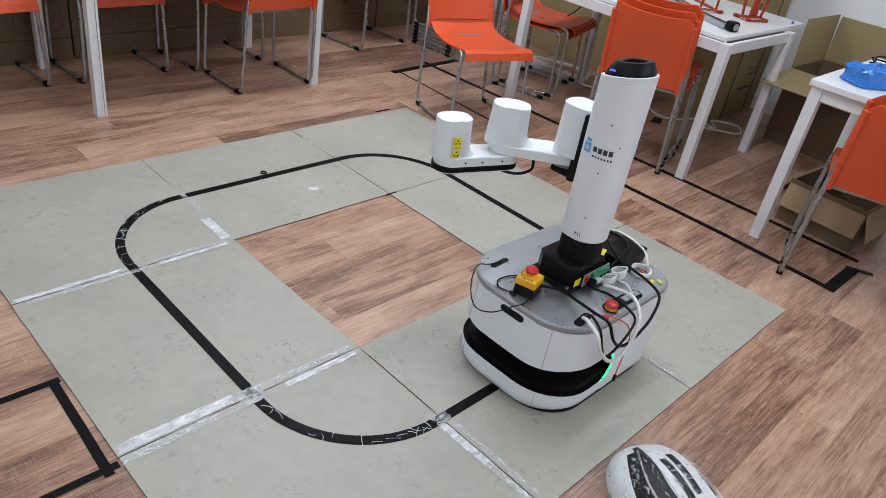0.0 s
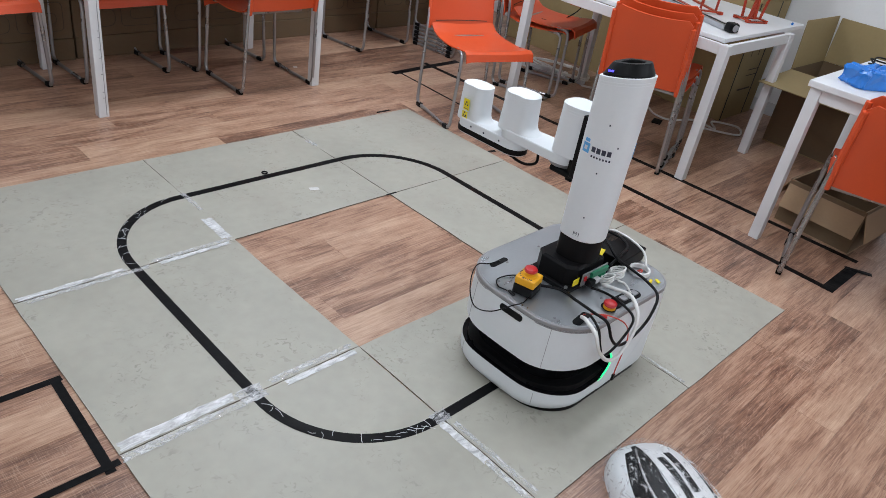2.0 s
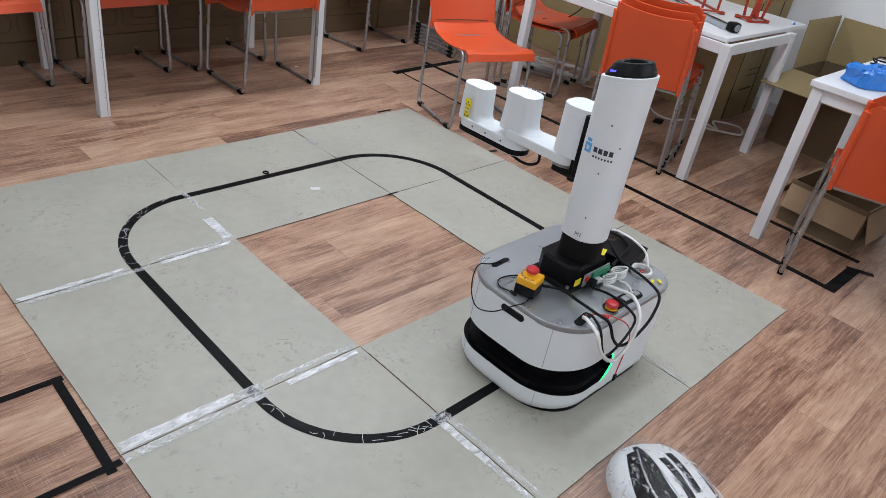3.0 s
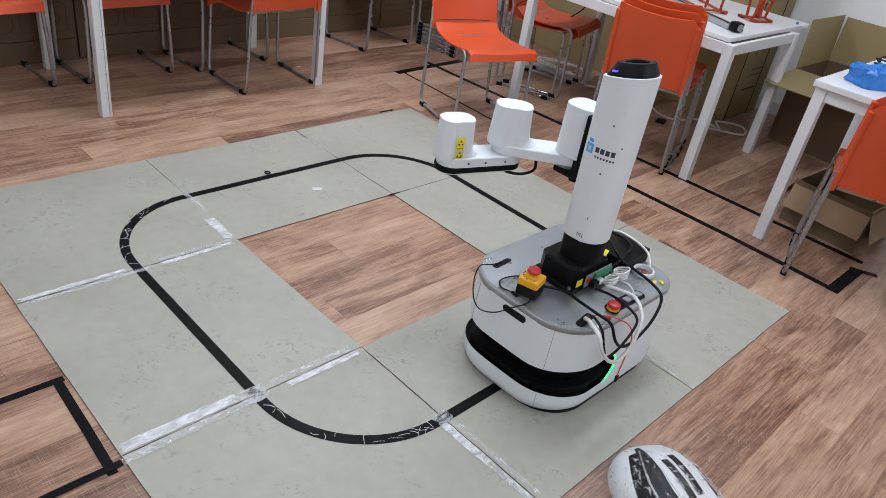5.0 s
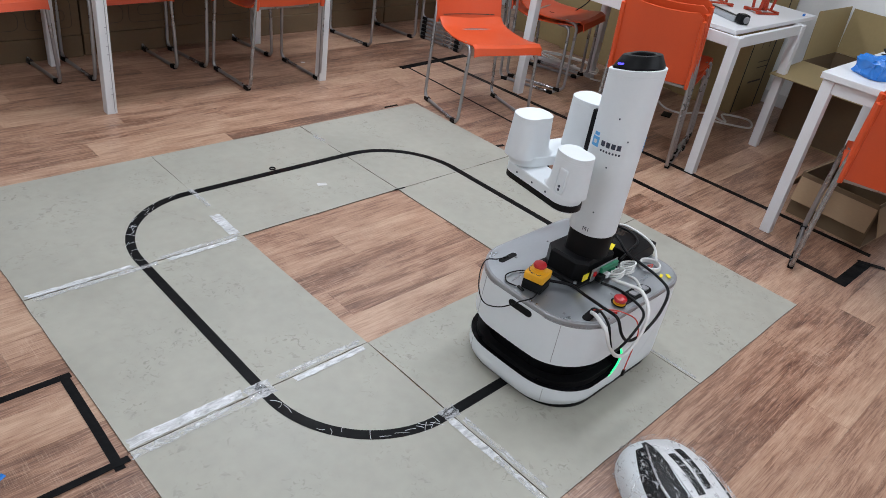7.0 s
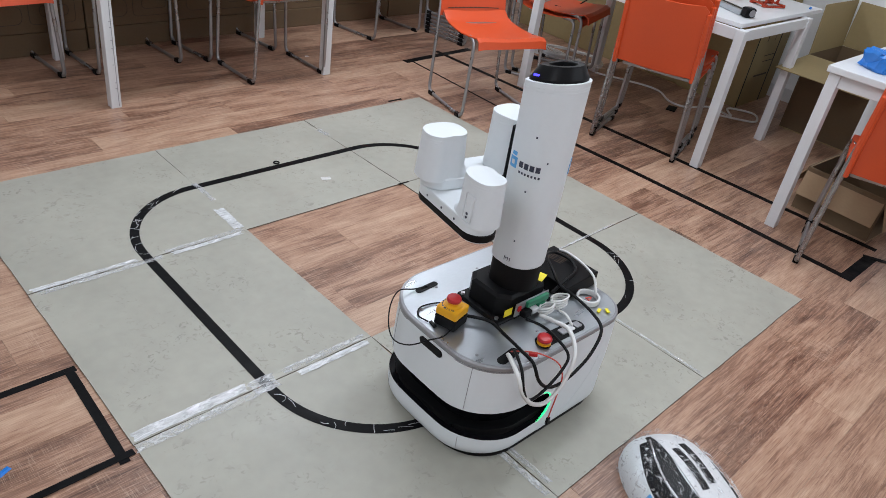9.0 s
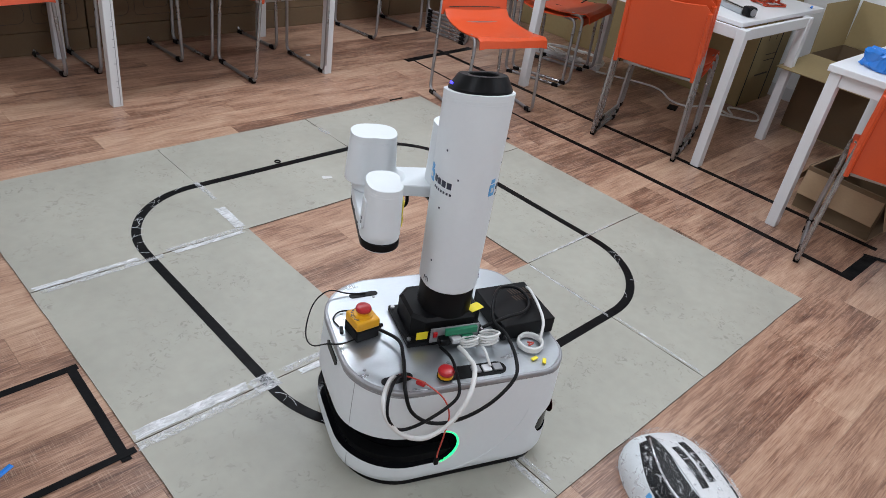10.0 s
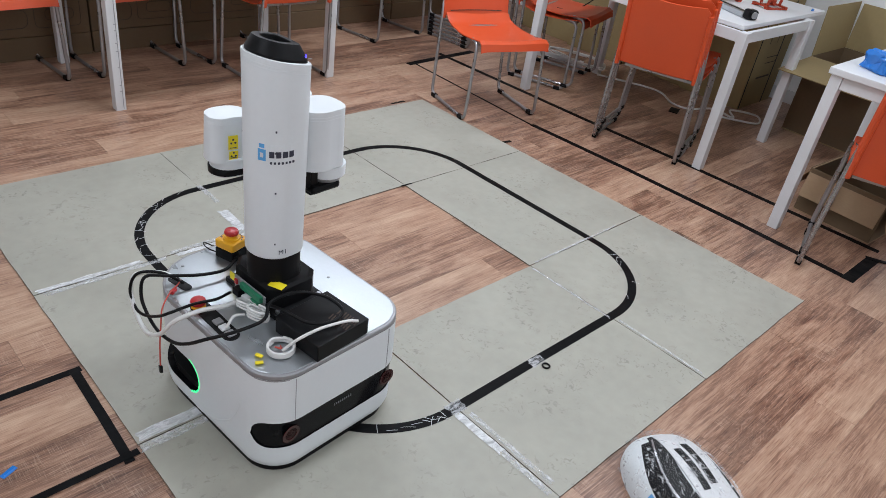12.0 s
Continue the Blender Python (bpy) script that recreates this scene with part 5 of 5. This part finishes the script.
bm = bmesh.new()
bar(bm, 0, L2, 0.048, 0.048, 0.623, 0.653)
housing(bm, L2, 0.645, 0.770, 0.053, 0.056, 0.044, 0.16, 0.10, foot=(0.05, 0.0))
forearm = part("forearm", bm, M_WHITE, robot, "white forearm link with its tall end cover", smooth=True)
bm = bmesh.new()
bar(bm, 0, L2 + 0.005, 0.048, 0.048, 0.6045, 0.6225)
part("lower_band", bm, M_BLACK, forearm, "black band under the forearm", smooth=True)
part("lower_lip", bar(bmesh.new(), 0, L2 + 0.005, 0.044, 0.044, 0.600, 0.6043), M_STICKER, forearm)
for z0, h, w in ((0.684, 0.040, 0.026), (0.656, 0.024, 0.024)):
    lb = part("warning_label", box((-w / 2, -0.0006, 0), (w / 2, 0.0006, h)), M_LABEL, forearm, "yellow warning label with a black sign")
    lb.matrix_local = pose(L2 + 0.004, 0.0468 + 0.002 * (z0 < 0.67), z0, 3, 0, 178)
    for k in range(3):
        a = radians(90 + 120 * k)
        part("sign", box((-0.0025, -0.0011, -0.0025), (0.0025, 0.0002, 0.0025)), M_LOGODARK, lb).matrix_local = pose(0.0065 * math.cos(a), 0, h * 0.55 + 0.0065 * math.sin(a), 0, 30 * k, 0)
    part("sign", box((-w * 0.36, -0.0011, 0.004), (w * 0.36, 0.0002, 0.006)), M_LOGODARK, lb)
cv = part("end_cover", box((-0.016, -0.0015, 0), (0.016, 0.003, 0.075), 0.005), M_WHITE, forearm, "small white cover plate")
cv.matrix_local = pose(L2 + 0.012, -0.0475, 0.655, 3, 0, 180)
for z in (0.012, 0.022):
    part("switch", turned([(0.0, 0), (0.004, 0), (0.004, 0.001), (0, 0.001)], 10), M_LOGODARK, cv).matrix_local = pose(0, 0.003, z, -90)
for x, y in ((0.03, -0.0505), (0.10, -0.0505), (0.16, -0.0505)):
    part("screw_hole", turned([(0.0, 0), (0.0035, 0), (0.0035, 0.0006), (0, 0.0006)], 10), M_LOGODARK, forearm).matrix_local = pose(x, y, 0.637, 90)
    part("screw_hole", turned([(0.0, 0), (0.0035, 0), (0.0035, 0.0006), (0, 0.0006)], 10), M_LOGODARK, forearm).matrix_local = pose(x, -y, 0.637, -90)
part("spindle", turned([(0.008, 0.580), (0.008, 0.600)], 14), M_BLACK, forearm)

# the superstructure is laid out on a plan of its own: bring it to true size on the deck
SIZE, LIFT = 0.964, 0.0556
BODY = ("body_shell", "sensor_slot", "rear_window", "chassis", "sensor_ledge", "deck_rim", "deck_plate", "grip_hole", "panel_seam", "side_crease", "light_ring")


def resize(ob, lift):
    ob.data.transform(Matrix.Scale(SIZE, 4))
    ob.matrix_basis = Matrix.Translation(ob.matrix_basis.translation * SIZE + Vector((0, 0, lift))) @ ob.matrix_basis.to_3x3().to_4x4()
    for sub in ob.children:
        resize(sub, 0.0)


for ob in robot.children:
    if ob.name.split(".")[0] not in BODY:
        resize(ob, LIFT)
for ob in deck.children:
    resize(ob, LIFT)

# ---- floor planks ----
PW, PL = 0.152, 1.22
plank_mesh = {}


def plank(x0, x1, y0, y1):
    key = (round(x1 - x0, 3), round(y1 - y0, 3))
    if key not in plank_mesh:
        lx, ly = key
        bm = bmesh.new()
        e = 0.0004
        rings = [[(-lx / 2 + e * k, -ly / 2 + e * k, z), (lx / 2 - e * k, -ly / 2 + e * k, z), (lx / 2 - e * k, ly / 2 - e * k, z), (-lx / 2 + e * k, ly / 2 - e * k, z)] for z, k in ((-0.006, 0.3), (-0.0010, 0.3), (0.0, 1.0))]
        loft(bm, rings)
        me = bpy.data.meshes.new("plank")
        bm.to_mesh(me)
        bm.free()
        me.materials.append(M_WOOD)
        plank_mesh[key] = me
    ob = new("plank", plank_mesh[key])
    ob.parent = floor
    ob.location = ((x0 + x1) / 2, (y0 + y1) / 2, 0)


rr = random.Random(12)
y = Y0
row = 0
while y < Y1 - 0.01:
    yb = min(y + PW, Y1)
    x = X0 - round(((row * 0.42) % 1.0) * 10) / 10 * PL
    while x < X1 - 0.001:
        a, b = max(x, X0), min(x + PL, X1)
        if b - a > 0.02:
            plank(a, b, y, yb)
        x += PL
    y += PW
    row += 1


# ---- motions ----
def ease(keys, t):
    """Smooth value through (time, value) keys (monotone cubic)."""
    if t <= keys[0][0]:
        return keys[0][1]
    if t >= keys[-1][0]:
        return keys[-1][1]
    n = len(keys)
    d = [(keys[i + 1][1] - keys[i][1]) / (keys[i + 1][0] - keys[i][0]) for i in range(n - 1)]
    m = [d[0]] + [0 if d[i - 1] * d[i] <= 0 else 2 * d[i - 1] * d[i] / (d[i - 1] + d[i]) for i in range(1, n - 1)] + [d[-1]]
    for i in range(n - 1):
        (t0, v0), (t1, v1) = keys[i], keys[i + 1]
        if t0 <= t <= t1:
            h = t1 - t0
            s = (t - t0) / h
            return v0 * (1 + 2 * s) * (1 - s) ** 2 + m[i] * h * s * (1 - s) ** 2 + v1 * s * s * (3 - 2 * s) + m[i + 1] * h * s * s * (s - 1)


# time, shoulder direction, forearm direction (degrees in the robot's plan)
ARM = [(0, -47, -20), (0.5, -61, -50), (1, -78, -72), (1.5, -86.2, -87), (1.8, -87, -89), (3.75, -87, -89), (4.2, -75, -68), (4.8, -52, -31), (5, -47.5, -19), (5.5, -40, 12), (6, -28, 43), (6.5, -18, 70), (7, -11.4, 80.5), (7.2, -11.2, 81), (12, -11.2, 81)]
# time, x, y, heading
DRIVE = [(0, 0.504, -0.425, 180), (7.3, 0.504, -0.425, 180), (7.8, 0.434, -0.425, 179.9), (8.4, 0.287, -0.424, 179.4), (8.8, 0.1835, -0.424, 178.6), (9, 0.134, -0.424, 178.3), (9.5, 0.0032, -0.4244, 175.4), (10, -0.1251, -0.3946, 158.0),
         (10.5, -0.2389, -0.3309, 142.9), (11, -0.3367, -0.2355, 127.0), (11.5, -0.4015, -0.122, 109.0), (12, -0.4191, 0.0094, 94.2)]


def motions():
    times = [0.1 * k for k in range(121)]
    walk(robot, [(t, pose(*(ease([(r[0], r[i]) for r in DRIVE], t) for i in (1, 2)), -0.003, 0, 0, ease([(r[0], r[3]) for r in DRIVE], t))) for t in times])
    up, fo = [], []
    for t in times:
        a, b = (ease([(r[0], r[i]) for r in ARM], t) for i in (1, 2))
        up.append((t, pose(JX * SIZE, JY * SIZE, LIFT, 0, 0, a)))
        fo.append((t, pose((JX + L1 * math.cos(radians(a))) * SIZE, (JY + L1 * math.sin(radians(a))) * SIZE, LIFT, 0, 0, b)))
    walk(upper_arm, up)
    walk(forearm, fo)


motions()
